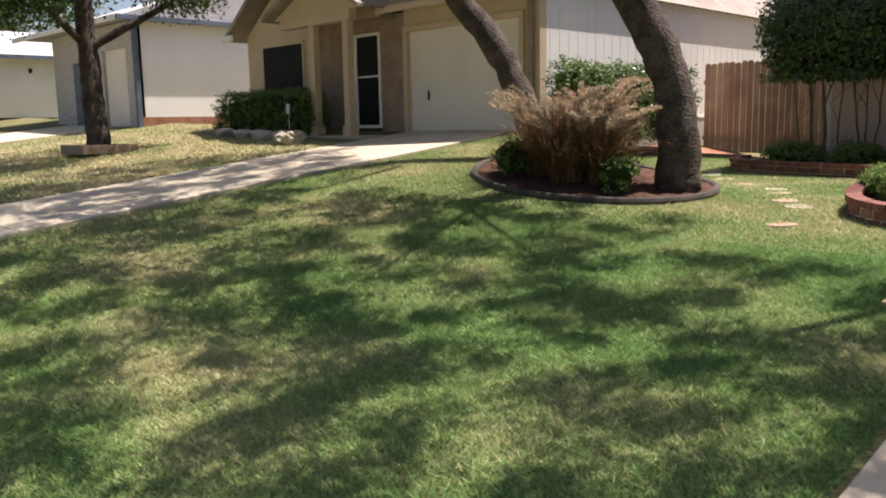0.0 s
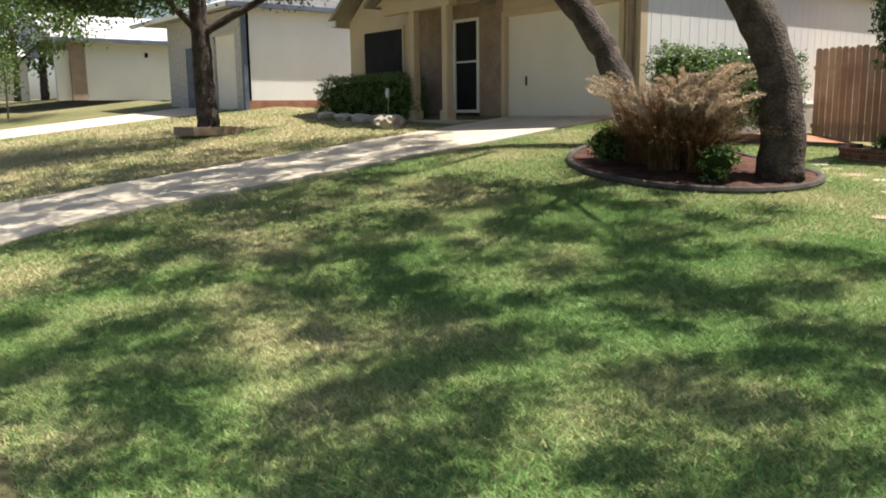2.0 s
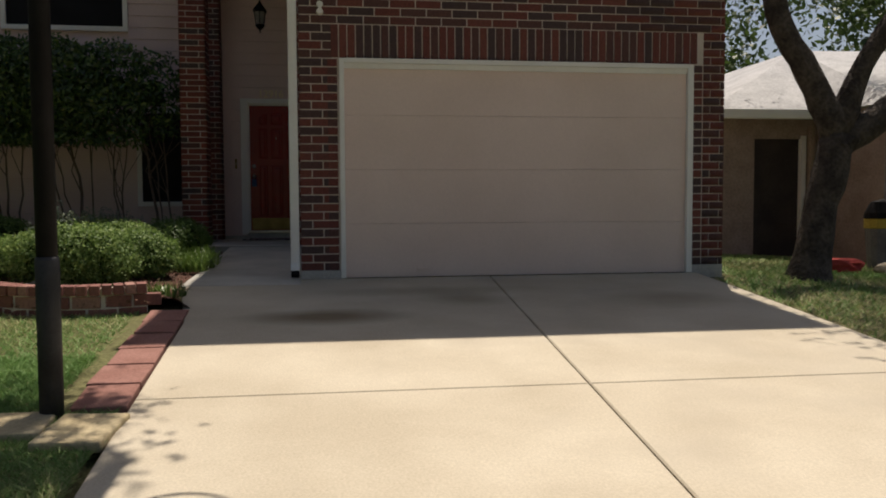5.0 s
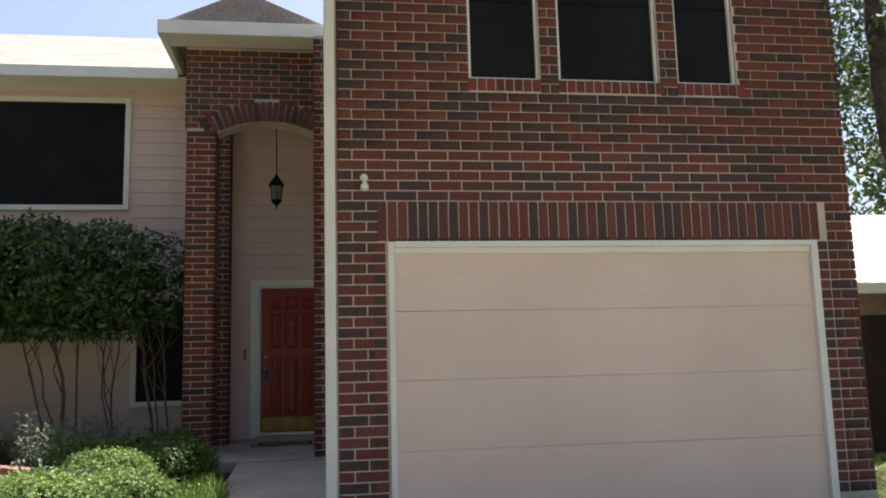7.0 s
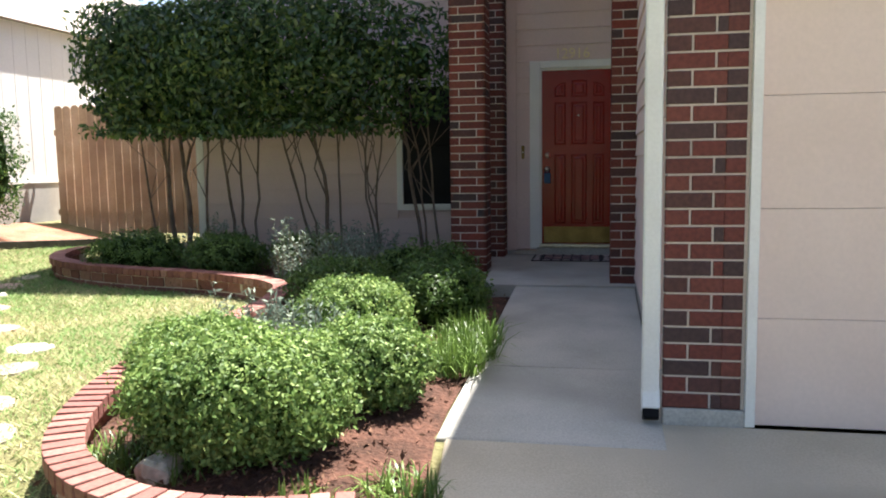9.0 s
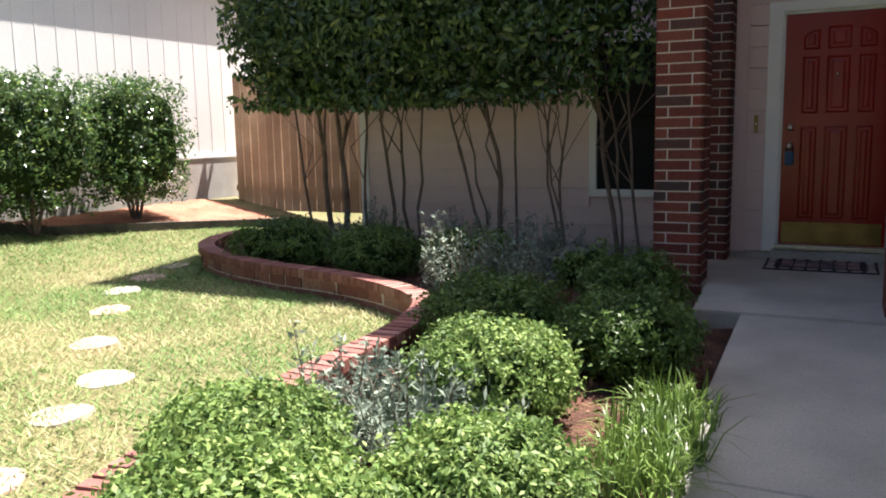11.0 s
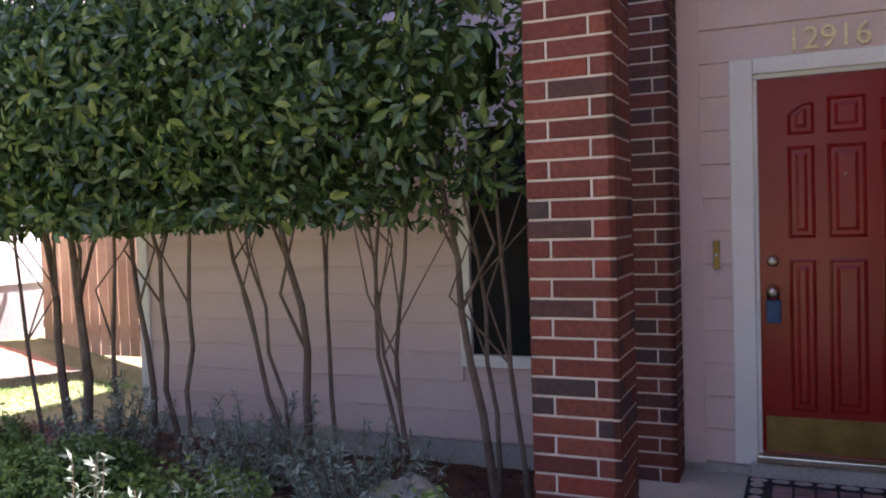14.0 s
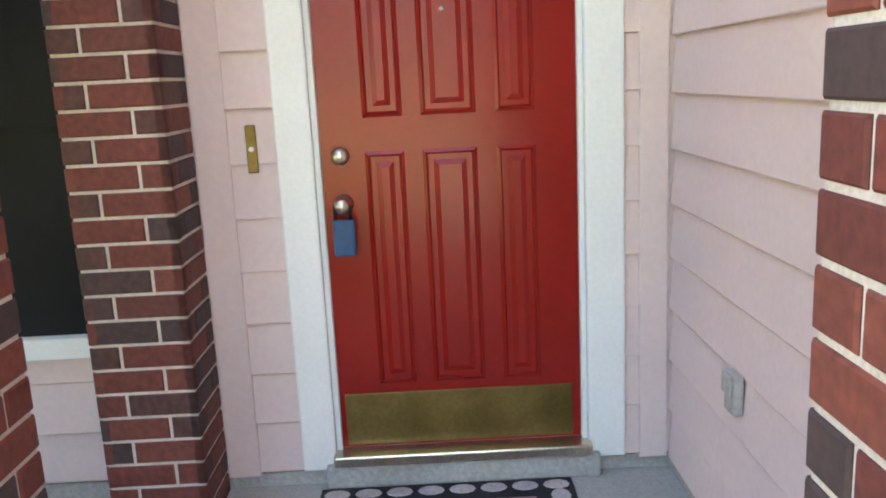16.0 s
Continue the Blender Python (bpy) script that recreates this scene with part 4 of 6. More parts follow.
def shrub(name, centre, radii, count, size, mat, label, boxy=2.6, seed=1, group="", uneven=0.07, category="bush", stem=True, depth=0.3):
    t = thing(name, (centre[0], centre[1], centre[2] - radii[2]))
    tagged(t, label, category, group)
    off = Vector(centre) - t.location
    radii = np.array(radii)
    sprigs = max(40, count // 11)
    u = rng.normal(0, 1, (sprigs, 3))
    u /= np.linalg.norm(u, axis=1)[:, None]
    shell = clipped_shape(u, radii, boxy) * lump(u, seed, uneven)[:, None]
    shell = shell * (1.0 - depth * rng.random(sprigs)[:, None] ** 1.6 + 0.05 * rng.normal(0, 1, sprigs).clip(-1, 2)[:, None])
    pick = rng.integers(0, sprigs, count)
    out_ = rng.uniform(-1.2, 0.6, count)[:, None]
    p = shell[pick] + u[pick] * out_ * size + rng.normal(0, 0.5, (count, 3)) * size + np.array(off)
    u = u[pick] * 0.8
    v, f = leaf_quads(p, size, 0.5, 0.3, u)
    arrays("foliage", v, f, mat, t)
    # solid dark core, coloured like the shade between the sprigs
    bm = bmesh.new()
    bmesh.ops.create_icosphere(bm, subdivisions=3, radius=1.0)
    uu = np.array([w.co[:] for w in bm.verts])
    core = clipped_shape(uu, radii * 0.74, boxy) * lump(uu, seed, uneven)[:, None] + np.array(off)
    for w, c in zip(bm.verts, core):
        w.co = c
    part("inner_mass", bm, SHADE_CORE, t)
    if stem:
        bm = bmesh.new()
        for k in range(3):
            a = 2.1 * k + seed
            tube(bm, [(0.05 * math.cos(a), 0.05 * math.sin(a), -0.05), (0.12 * math.cos(a), 0.12 * math.sin(a), radii[2] * 0.8)], [0.015, 0.01], 5)
        part("stem", bm, STEM_BARK, t)
    return t


def gz(x, y):
    return float(land(x, y))


# bed with brick border
EDGE = [(8.62, 1.46), (8.52, 1.9), (8.6, 2.4), (8.95, 2.85), (9.6, 3.12), (10.5, 3.2), (11.4, 3.2), (12.15, 3.22), (12.78, 3.42), (13.18, 3.92), (13.45, 4.6), (13.62, 5.35), (13.92, 6.15), (14.35, 6.78), (14.9, 7.1), (15.5, 7.2)]
INNER = [(8.6, 1.13), (9.1, 1.3), (9.7, 1.39), (10.2, 1.4), (10.8, 1.4), (11.4, 1.4), (12.0, 1.4), (12.6, 1.4), (13.42, 1.41), (13.43, 1.72), (14.36, 1.8), (15.3, 2.09), (15.91, 2.1), (15.91, 3.5), (15.91, 4.8), (15.91, 5.7)]


def spline(points, step):
    """Points at even steps along a smooth curve through the given ones."""
    p = np.array(points, float)
    q = np.vstack([2 * p[0] - p[1], p, 2 * p[-1] - p[-2]])
    fine = []
    for i in range(1, len(q) - 2):
        for t in np.linspace(0, 1, 24, endpoint=False):
            a, b, c, d = q[i - 1], q[i], q[i + 1], q[i + 2]
            fine.append(0.5 * (2 * b + (c - a) * t + (2 * a - 5 * b + 4 * c - d) * t ** 2 + (3 * b - a - 3 * c + d) * t ** 3))
    fine = np.array(fine + [p[-1]])
    s = np.r_[0, np.cumsum(np.linalg.norm(np.diff(fine, axis=0), axis=1))]
    at = np.arange(0, s[-1], step)
    return np.stack([np.interp(at, s, fine[:, k]) for k in range(fine.shape[1])], 1)


e_ = spline(EDGE, 0.1)
i_ = spline(INNER, 0.1)
e_ = e_[np.linspace(0, len(e_) - 1, 90).astype(int)]
i_ = i_[np.linspace(0, len(i_) - 1, 90).astype(int)]
rows = []
for k in range(13):
    w = k / 12
    c = e_ * (1 - w) + i_ * w
    z = land(c[:, 0], c[:, 1]) + 0.05 - 0.055 * w ** 3 + rng.normal(0, 0.008, len(c)) + 0.05 * math.sin(math.pi * w)
    rows.append(np.c_[c, z])
V = np.stack(rows, 1)
idx = np.arange(90 * 13).reshape(90, 13)
F = np.stack([idx[:-1, :-1], idx[1:, :-1], idx[1:, 1:], idx[:-1, 1:]], -1).reshape(-1, 4)
bed = arrays("flower_bed_soil", V.reshape(-1, 3), F, SOIL, smooth=True)
tagged(bed, "dark brown mulch in the front flower bed", "flower bed", kind="structure")
# chips of bark lying on it
pick = rng.integers(0, len(V.reshape(-1, 3)), 5000)
pc = V.reshape(-1, 3)[pick] + rng.uniform(-0.12, 0.12, (5000, 3)) * (1, 1, 0) + (0, 0, 0.008)
keep = (pc[:, 1] > 1.42) & ~((pc[:, 0] > 13.4) & (pc[:, 1] < 2.1))
v, f = leaf_quads(pc[keep], 0.045, 0.4, 0.0)
chips = arrays("bark_chips", v, f, mottled("bark_chip", (0.1, 0.05, 0.03), (0.25, 0.14, 0.09), 30, 60, 0.95, 0.2))
tagged(chips, "loose brown bark chips strewn over the mulch", "mulch", kind="stuff")

border = thing("brick_border")
tagged(border, "low curving garden wall of red bricks round the bed", "garden wall", kind="structure")


def edge_block(p, d, along, across, z0, z1, mat, name="brick"):
    key = ("edge", round(along, 3), round(across, 3), round(z1 - z0, 3), mat.name)
    if key not in BRICK_CACHE:
        bm = box(bmesh.new(), -along / 2, along / 2, -across / 2, across / 2, 0, z1 - z0, 0.006)
        me = bpy.data.meshes.new("brick")
        bm.to_mesh(me)
        bm.free()
        me.materials.append(mat)
        BRICK_CACHE[key] = me
    ob = new(name, BRICK_CACHE[key])
    ob.parent = border
    ob.matrix_basis = pose(p[0], p[1], z0, rng.normal(0, 0.8), rng.normal(0, 0.8), math.degrees(math.atan2(d[1], d[0])) + rng.normal(0, 0.8))


for layer in range(3):
    step = 0.083 if layer == 2 else 0.215
    path = spline(EDGE, step)
    for k in range(len(path) - 1):
        d = path[k + 1] - path[k]
        c = (path[k] + path[k + 1]) / 2
        if layer == 1:
            c = path[k]
        z = gz(*c) - 0.06
        if layer < 2:
            edge_block(c, d, 0.205, 0.1, z + 0.1 * layer, z + 0.1 * layer + 0.09, BRICK_EDGE)
        else:
            edge_block(c, d, 0.072, 0.17, z + 0.2, z + 0.275, BRICK_EDGE)
core_path = spline(EDGE, 0.1)
bm = bmesh.new()
for a, b in zip(core_path, core_path[1:]):
    d = (b - a) / np.linalg.norm(b - a)
    nrm = np.array((-d[1], d[0])) * 0.043
    z = gz(*a) - 0.1
    vs = [bm.verts.new((q[0], q[1], zz)) for q in (a - nrm, b - nrm, b + nrm, a + nrm) for zz in (z, z + 0.29)]
    for fc in ((0, 2, 3, 1), (2, 4, 5, 3), (4, 6, 7, 5), (6, 0, 1, 7), (1, 3, 5, 7)):
        bm.faces.new([vs[i] for i in fc])
part("mortar", bm, MORTAR, border)

BOX_LABEL = "rounded clipped boxwood bush with small bright green leaves"
def boxwood(x, y, rx, ry, top, count, seed, dark=False, size=0.035):
    g = gz(x, y) + 0.04
    h = (top - g) / 2
    # dark: shade from house and hedge is put into the leaf colour
    lab = "rounded clipped boxwood bush with leaves coloured darker for the shaded bed" if dark else BOX_LABEL
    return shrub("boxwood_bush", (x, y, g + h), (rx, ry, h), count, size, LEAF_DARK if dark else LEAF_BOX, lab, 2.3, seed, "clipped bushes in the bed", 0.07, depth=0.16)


boxwood(9.32, 2.2, 0.45, 0.5, 1.33, 26000, 3, size=0.03)
boxwood(10.04, 1.83, 0.36, 0.34, 1.26, 16000, 5, size=0.03)
boxwood(10.12, 2.82, 0.36, 0.38, 1.24, 14000, 8, size=0.03)
boxwood(11.15, 2.24, 0.37, 0.37, 1.33, 12000, 11, size=0.03)
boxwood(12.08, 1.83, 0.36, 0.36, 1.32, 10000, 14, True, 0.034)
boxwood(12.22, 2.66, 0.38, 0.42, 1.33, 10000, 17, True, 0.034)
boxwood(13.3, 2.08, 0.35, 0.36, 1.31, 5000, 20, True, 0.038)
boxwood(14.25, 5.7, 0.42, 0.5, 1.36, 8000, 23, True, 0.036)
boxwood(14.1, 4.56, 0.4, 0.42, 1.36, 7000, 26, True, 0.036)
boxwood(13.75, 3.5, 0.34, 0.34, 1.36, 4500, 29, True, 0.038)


def lavender(x, y, radius, top, count, seed, label):
    t = thing("lavender_bush", (x, y, gz(x, y)))
    tagged(t, label, "bush", "grey lavender in the bed")
    r_ = np.random.default_rng(seed)
    stems, leaves_ = [], []
    bm = bmesh.new()
    for k in range(count):
        a, b = r_.uniform(0, 6.28), r_.uniform(0.05, 1.0) ** 0.6
        tip = Vector((radius * b * math.cos(a), radius * b * math.sin(a), (top - gz(x, y)) * r_.uniform(0.55, 1.1) * (1 - 0.35 * b * b)))
        root = Vector((tip.x * 0.25, tip.y * 0.25, 0.02))
        tube(bm, [root, (root + tip) / 2 + Vector((tip.x, tip.y, 0)) * 0.12, tip], [0.004, 0.003, 0.0015], 4)
        for j in range(42):
            w = 0.2 + 0.8 * j / 42
            leaves_.append(root.lerp(tip, w) + Vector((tip.x, tip.y, 0)) * 0.24 * w * (1 - w))
    part("stem", bm, STEM_BARK, t)
    v, f = leaf_quads(np.array([q[:] for q in leaves_]) + rng.normal(0, 0.008, (len(leaves_), 3)), 0.05, 0.26, 0.5)
    arrays("foliage", v, f, LEAF_GREY, t)
    return t


lavender(10.72, 2.45, 0.52, 1.24, 150, 4, "silvery grey lavender bush spilling over the brick border")
lavender(10.75, 2.85, 0.4, 1.42, 16, 5, "silvery grey lavender with tall dry spikes")
lavender(13.3, 3.1, 0.5, 1.5, 95, 6, "silvery grey lavender bush in the shade")
lavender(14.5, 3.1, 0.5, 1.45, 70, 7, "thin grey lavender under the clipped hedge")
lavender(14.9, 4.0, 0.5, 1.5, 60, 8, "thin grey lavender under the clipped hedge")
lavender(14.95, 5.2, 0.45, 1.5, 50, 9, "thin grey lavender under the clipped hedge")

lavender(13.3, 3.62, 0.2, 1.62, 12, 10, "few bright silvery lavender sprigs by the brick border")

liriope_group = "liriope along the walk"
for k, (x, y, r_, n_) in enumerate(((10.75, 1.5, 0.2, 260), (11.1, 1.48, 0.22, 320), (11.5, 1.47, 0.2, 260), (9.0, 1.38, 0.15, 160), (8.85, 1.75, 0.1, 60), (9.05, 2.62, 0.15, 120), (9.0, 2.35, 0.12, 90), (9.2, 2.75, 0.15, 120))):
    t = thing("liriope_clump", (x, y, gz(x, y) + 0.03))
    tagged(t, "grassy clump of strappy green liriope by the walk" if y < 1.6 else "small strappy green clump inside the brick border", "plant", liriope_group)
    a = rng.uniform(0, 6.28, n_)
    q = np.sqrt(rng.random(n_)) * r_
    base = np.stack([q * np.cos(a), q * np.sin(a), np.zeros(n_)], 1)
    v, f = blades(n_, base, 0.24 if x > 10 else 0.16, 0.7, 0.011, 0.6)
    arrays("foliage", v, f, LEAF_LILY, t)


def rock(name, x, y, z, rx, ry, rz, seed, label, mat=None):
    bm = bmesh.new()
    bmesh.ops.create_icosphere(bm, subdivisions=3, radius=1.0)
    u = np.array([w.co[:] for w in bm.verts])
    c = clipped_shape(u, np.array((rx, ry, rz)), 3.2) * lump(u, seed, 0.16)[:, None] * (1 + 0.05 * np.random.default_rng(seed).normal(0, 1, len(u)))[:, None]
    for w, q in zip(bm.verts, c):
        w.co = q
    ob = part(name, bm, mat or ROCK)
    ob.location = (x, y, z)
    tagged(ob, label, "rock")
    return ob


rock("limestone_rock", 8.98, 2.42, gz(8.98, 2.4) + 0.05, 0.1, 0.08, 0.11, 3, "pale limestone rock inside the brick border")
rock("grey_rock", 14.5, 2.82, gz(14.5, 2.82) + 0.14, 0.2, 0.23, 0.19, 6, "mossy grey rock beside the porch pillar", mottled("mossy_rock", (0.24, 0.225, 0.19), (0.34, 0.32, 0.27), 4, 40, 0.95, 0.7, grain=0.35, stain=(0.18, 0.2, 0.1), stain_scale=5))
shrub("low_plant", (14.14, 2.64, gz(14.14, 2.64) + 0.2), (0.22, 0.26, 0.2), 1800, 0.05, LEAF_BOX, "low bright green leafy plant before a grey rock", 2.2, 37, uneven=0.2, depth=0.5)
loose_brick = part("brick", box(bmesh.new(), -0.1, 0.1, -0.05, 0.05, 0, 0.06, 0.006), PAVER)
loose_brick.matrix_basis = pose(14.98, 3.02, gz(14.98, 3.02) + 0.035, 4, -3, 62)
tagged(loose_brick, "loose faded red brick lying on the mulch", "brick")

# tall hedge on bare stems
def topiary(x, y, stems, crown, seed, count):
    """A shrub trained up: bare stems, each (y, bend, top y), under a boxy crown of (cx, cy, cz, rx, ry, rz)."""
    t = thing("topiary_shrub", (x, y, gz(x, y)))
    tagged(t, "tall clipped ligustrum on bare twisting stems against the wall", "topiary", "topiary shrubs along the wall")
    o = t.location
    r_ = np.random.default_rng(seed)
    for ya, yb, yc, xa, w in stems:
        bm = bmesh.new()
        pts = []
        for k in range(8):
            q = k / 7
            yy = ya + (yb - ya) * min(1, q * 2) + (yc - yb) * max(0, q * 2 - 1)
            pts.append((xa + 0.25 * (crown[0] - xa) * q + r_.normal(0, 0.013) - o.x, yy + r_.normal(0, 0.015) - o.y, 0.02 + (2.75 - o.z) * q))
        tube(bm, pts, [w * (1.15 - 0.55 * k / 7) for k in range(8)], 7)
        for j in range(2):
            k = int(r_.integers(3, 6))
            p = Vector(pts[k])
            tube(bm, [p, p + Vector((r_.normal(0, 0.08), r_.normal(0, 0.2), 0.35)), p + Vector((r_.normal(0, 0.12), r_.normal(0, 0.3), 0.9))], [w * 0.5, w * 0.4, w * 0.25], 5)
        part("stem", bm, STEM_BARK, t)
    c, rad = np.array(crown[:3]) - np.array(o), np.array(crown[3:])
    u = rng.normal(0, 1, (count, 3))
    u /= np.linalg.norm(u, axis=1)[:, None]
    p = clipped_shape(u, rad, 4.2) * lump(u, seed, 0.09)[:, None]
    p = p * (1.02 - 0.45 * rng.random(count)[:, None] ** 1.5 + 0.1 * rng.random(count)[:, None] ** 8)
    droop = rng.random(count) < 0.06
    p[droop, 2] = -rad[2] * rng.uniform(0.95, 1.15, droop.sum())
    v, f = broad_leaves(p + c, 0.088, 0.46, 0.25, u)
    arrays("crown", v, f, LEAF_HEDGE, t)
    # core painted dark so that gaps in the crown look shaded
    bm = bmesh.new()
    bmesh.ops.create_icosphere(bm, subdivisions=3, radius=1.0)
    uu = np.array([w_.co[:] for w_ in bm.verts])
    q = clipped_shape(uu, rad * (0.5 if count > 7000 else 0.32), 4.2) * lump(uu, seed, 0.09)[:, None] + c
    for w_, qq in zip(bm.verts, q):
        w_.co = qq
    part("inner_mass", bm, SHADE_CORE, t)
    return t


topiary(15.1, 5.75, [(5.7, 5.76, 5.8, 15.1, 0.03), (5.5, 5.51, 5.58, 15.1, 0.033), (5.85, 6.0, 6.1, 15.05, 0.015), (5.3, 5.28, 5.2, 15.15, 0.016)], (14.95, 5.9, 3.26, 0.52, 0.62, 0.71), 31, 9500)
topiary(15.1, 4.75, [(4.9, 4.98, 5.08, 15.1, 0.02), (4.74, 4.8, 4.9, 15.1, 0.018), (4.68, 4.6, 4.55, 15.1, 0.016)], (14.95, 4.95, 3.25, 0.5, 0.6, 0.71), 32, 9000)
topiary(15.1, 3.75, [(3.86, 4.12, 4.4, 15.1, 0.016), (3.72, 3.76, 3.95, 15.1, 0.025), (3.62, 3.56, 3.66, 15.1, 0.014), (3.8, 4.0, 4.2, 15.05, 0.012)], (14.95, 3.95, 3.24, 0.5, 0.6, 0.7), 33, 6800)
topiary(15.1, 3.15, [(3.12, 3.3, 3.22, 15.1, 0.014), (3.12, 3.16, 3.02, 15.1, 0.014), (3.1, 3.24, 3.36, 15.1, 0.011)], (14.95, 3.2, 3.22, 0.46, 0.45, 0.69), 34, 2900)
topiary(15.05, 2.55, [(2.56, 2.72, 2.86, 15.05, 0.022), (2.55, 2.62, 2.74, 15.08, 0.013), (2.41, 2.51, 2.52, 15.05, 0.014)], (14.9, 2.62, 3.2, 0.4, 0.42, 0.58), 35, 1300)

# stepping stones and pavers
PALE_STONE = mottled("pale_stepping_stone", (0.4, 0.37, 0.31), (0.5, 0.46, 0.4), 4, 50, 0.95, 0.4, grain=0.2)
PINK_STONE = mottled("pink_stepping_stone", (0.42, 0.27, 0.22), (0.5, 0.35, 0.29), 4, 50, 0.95, 0.4, grain=0.25)
STONE_LOOK = {"pale": (PALE_STONE, "round bleached white stepping stone sunk in the lawn"), "pink": (PINK_STONE, "round faded pinkish stepping stone sunk in the lawn"), "tan": (STEP_STONE, "round weathered tan stepping stone sunk in the lawn")}
for k, (x, y, look_) in enumerate(((8.3, 3.4, "pink"), (9.46, 3.68, "tan"), (9.85, 4.0, "pink"), (10.54, 4.38, "tan"), (11.08, 4.66, "pale"), (11.64, 5.38, "pink"), (12.42, 6.08, "pink"), (13.05, 6.62, "pale"), (13.6, 6.86, "pink"), (14.2, 7.1, "tan"))):
    bm = bmesh.new()
    bmesh.ops.create_cone(bm, segments=24, radius1=0.17, radius2=0.158, depth=0.05, cap_ends=True)
    for w in bm.verts:
        w.co.xy *= 1 + 0.05 * math.sin(3 * math.atan2(w.co.y, w.co.x) + k) + 0.03 * math.sin(7 * math.atan2(w.co.y, w.co.x) + 2 * k)
    st = part("stepping_stone", bm, STONE_LOOK[look_][0])
    st.matrix_basis = pose(x, y, gz(x, y) - 0.027, rng.normal(0, 1.2), -3.0 + rng.normal(0, 1.2), 0)
    tagged(st, STONE_LOOK[look_][1], "stepping stone", "stepping stones across the lawn")
for k in range(6):
    x = 6.26 + 0.41 * k
    y = float(drive_edge(x))
    bm = box(bmesh.new(), -0.195, 0.195, 0.01, 0.275 + 0.015 * (k % 2), 0, 0.06, 0.008)
    pv = part("paver", bm, PAVER)
    pv.matrix_basis = pose(x, y, float(drive_z(np.array(x))) - 0.045, rng.normal(0, 0.6), -3.7 + rng.normal(0, 0.6), 2.4 + rng.normal(0, 1))
    tagged(pv, "flat reddish concrete paver beside the driveway", "paver", "pavers beside the driveway")
for k, (x, y, rx, ry) in enumerate(((5.74, 1.14, 0.2, 0.15), (5.84, 1.46, 0.16, 0.15))):
    bm = box(bmesh.new(), -rx, rx, -ry, ry, 0, 0.05, 0.012)
    fl = part("flagstone", bm, FLAG)
    fl.matrix_basis = pose(x, y, float(drive_z(np.array(x))) - 0.025, 0.5, -3.7, 8 * k - 5)
    tagged(fl, "tan flagstone at the foot of the black post", "flagstone", "flagstones at the post")

hoop = thing("basketball_hoop", (5.99, 1.345, 0.5))
tagged(hoop, "black steel basketball pole with hoop beside the driveway", "basketball hoop")
bm = tube(bmesh.new(), [(0, 0, 0.75), (0, 0, 3.1), (0, -0.35, 3.35)], [0.048, 0.048, 0.045], 14)
part("upper_pole", bm, BLACK_IRON, hoop, smooth=True)
bm = tube(bmesh.new(), [(0, 0, -0.06), (0, 0, 0.76), (0, 0, 0.78)], [0.055, 0.055, 0.05], 14)
part("pole_sleeve", bm, mottled("grey_steel", (0.018, 0.019, 0.022), (0.04, 0.041, 0.046), 6, 60, 0.6, 0.1), hoop, "scuffed dark grey sleeve", smooth=True)
bm = bmesh.new()
box(bm, -0.55, 0.55, -0.98, -0.95, 2.85, 3.6, 0.01)
part("backboard", bm, WHITE_TRIM, hoop)
bm = bmesh.new()
for z in (3.0, 3.35):
    tube(bm, [(0, 0, z - 0.15), (0, -0.95, z)], [0.02, 0.02], 6)
part("bracket", bm, BLACK_IRON, hoop)
bm = bmesh.new()
ring = [(0.228 * math.cos(a), -1.28 + 0.228 * math.sin(a), 3.0) for a in np.linspace(0, 2 * math.pi, 29)]
tube(bm, ring, [0.011] * 29, 6)
part("rim", bm, mottled("orange_rim", (0.4, 0.09, 0.02), (0.45, 0.12, 0.03), 8, 40, 0.5, 0.05), hoop, "round orange steel rim")

# ---- fence and the neighbours' hedges ----
fence = thing("wooden_fence")
tagged(fence, "tall dog-eared cedar plank fence between the houses", "fence")
FX = 18.05
k = 0
y = 5.85
while y < 9.36:
    w = 0.138
    top = 3.06 + 0.012 * (k % 3) + rng.normal(0, 0.008)
    bm = prism(bmesh.new(), [(y, 1.0), (y + w, 1.0), (y + w, top - 0.035), (y + w - 0.035, top), (y + 0.035, top), (y, top - 0.035)], "x", FX + rng.normal(0, 0.005), FX + 0.019)
    part("plank", bm, FENCE_WOOD, fence)
    y += w + 0.01
    k += 1
for z in (1.3, 2.6):
    boxed("rail", (FX + 0.02, FX + 0.06, 5.8, 9.44, z, z + 0.09), FENCE_WOOD, fence)

CURB = [(12.4, 9.1), (13.2, 9.2), (14.3, 8.95), (15.4, 8.6), (16.4, 8.25), (17.4, 7.9)]
cp = spline(CURB, 0.12)
edging = thing("bed_edging")
tagged(edging, "weathered timber and stone edging of the neighbouring bed", "edging", kind="structure")
bm = bmesh.new()
for a, b in zip(cp, cp[1:]):
    d = (b - a) / np.linalg.norm(b - a)
    nrm = np.array((-d[1], d[0])) * 0.05
    z = gz(*a) - 0.05
    vs = [bm.verts.new((q[0], q[1], zz)) for q in (a - nrm, b - nrm, b + nrm, a + nrm) for zz in (z, z + 0.13)]
    for fc in ((0, 2, 3, 1), (2, 4, 5, 3), (4, 6, 7, 5), (6, 0, 1, 7), (1, 3, 5, 7)):
        bm.faces.new([vs[i] for i in fc])
part("kerb", bm, BED_EDGE, edging)
rows = []
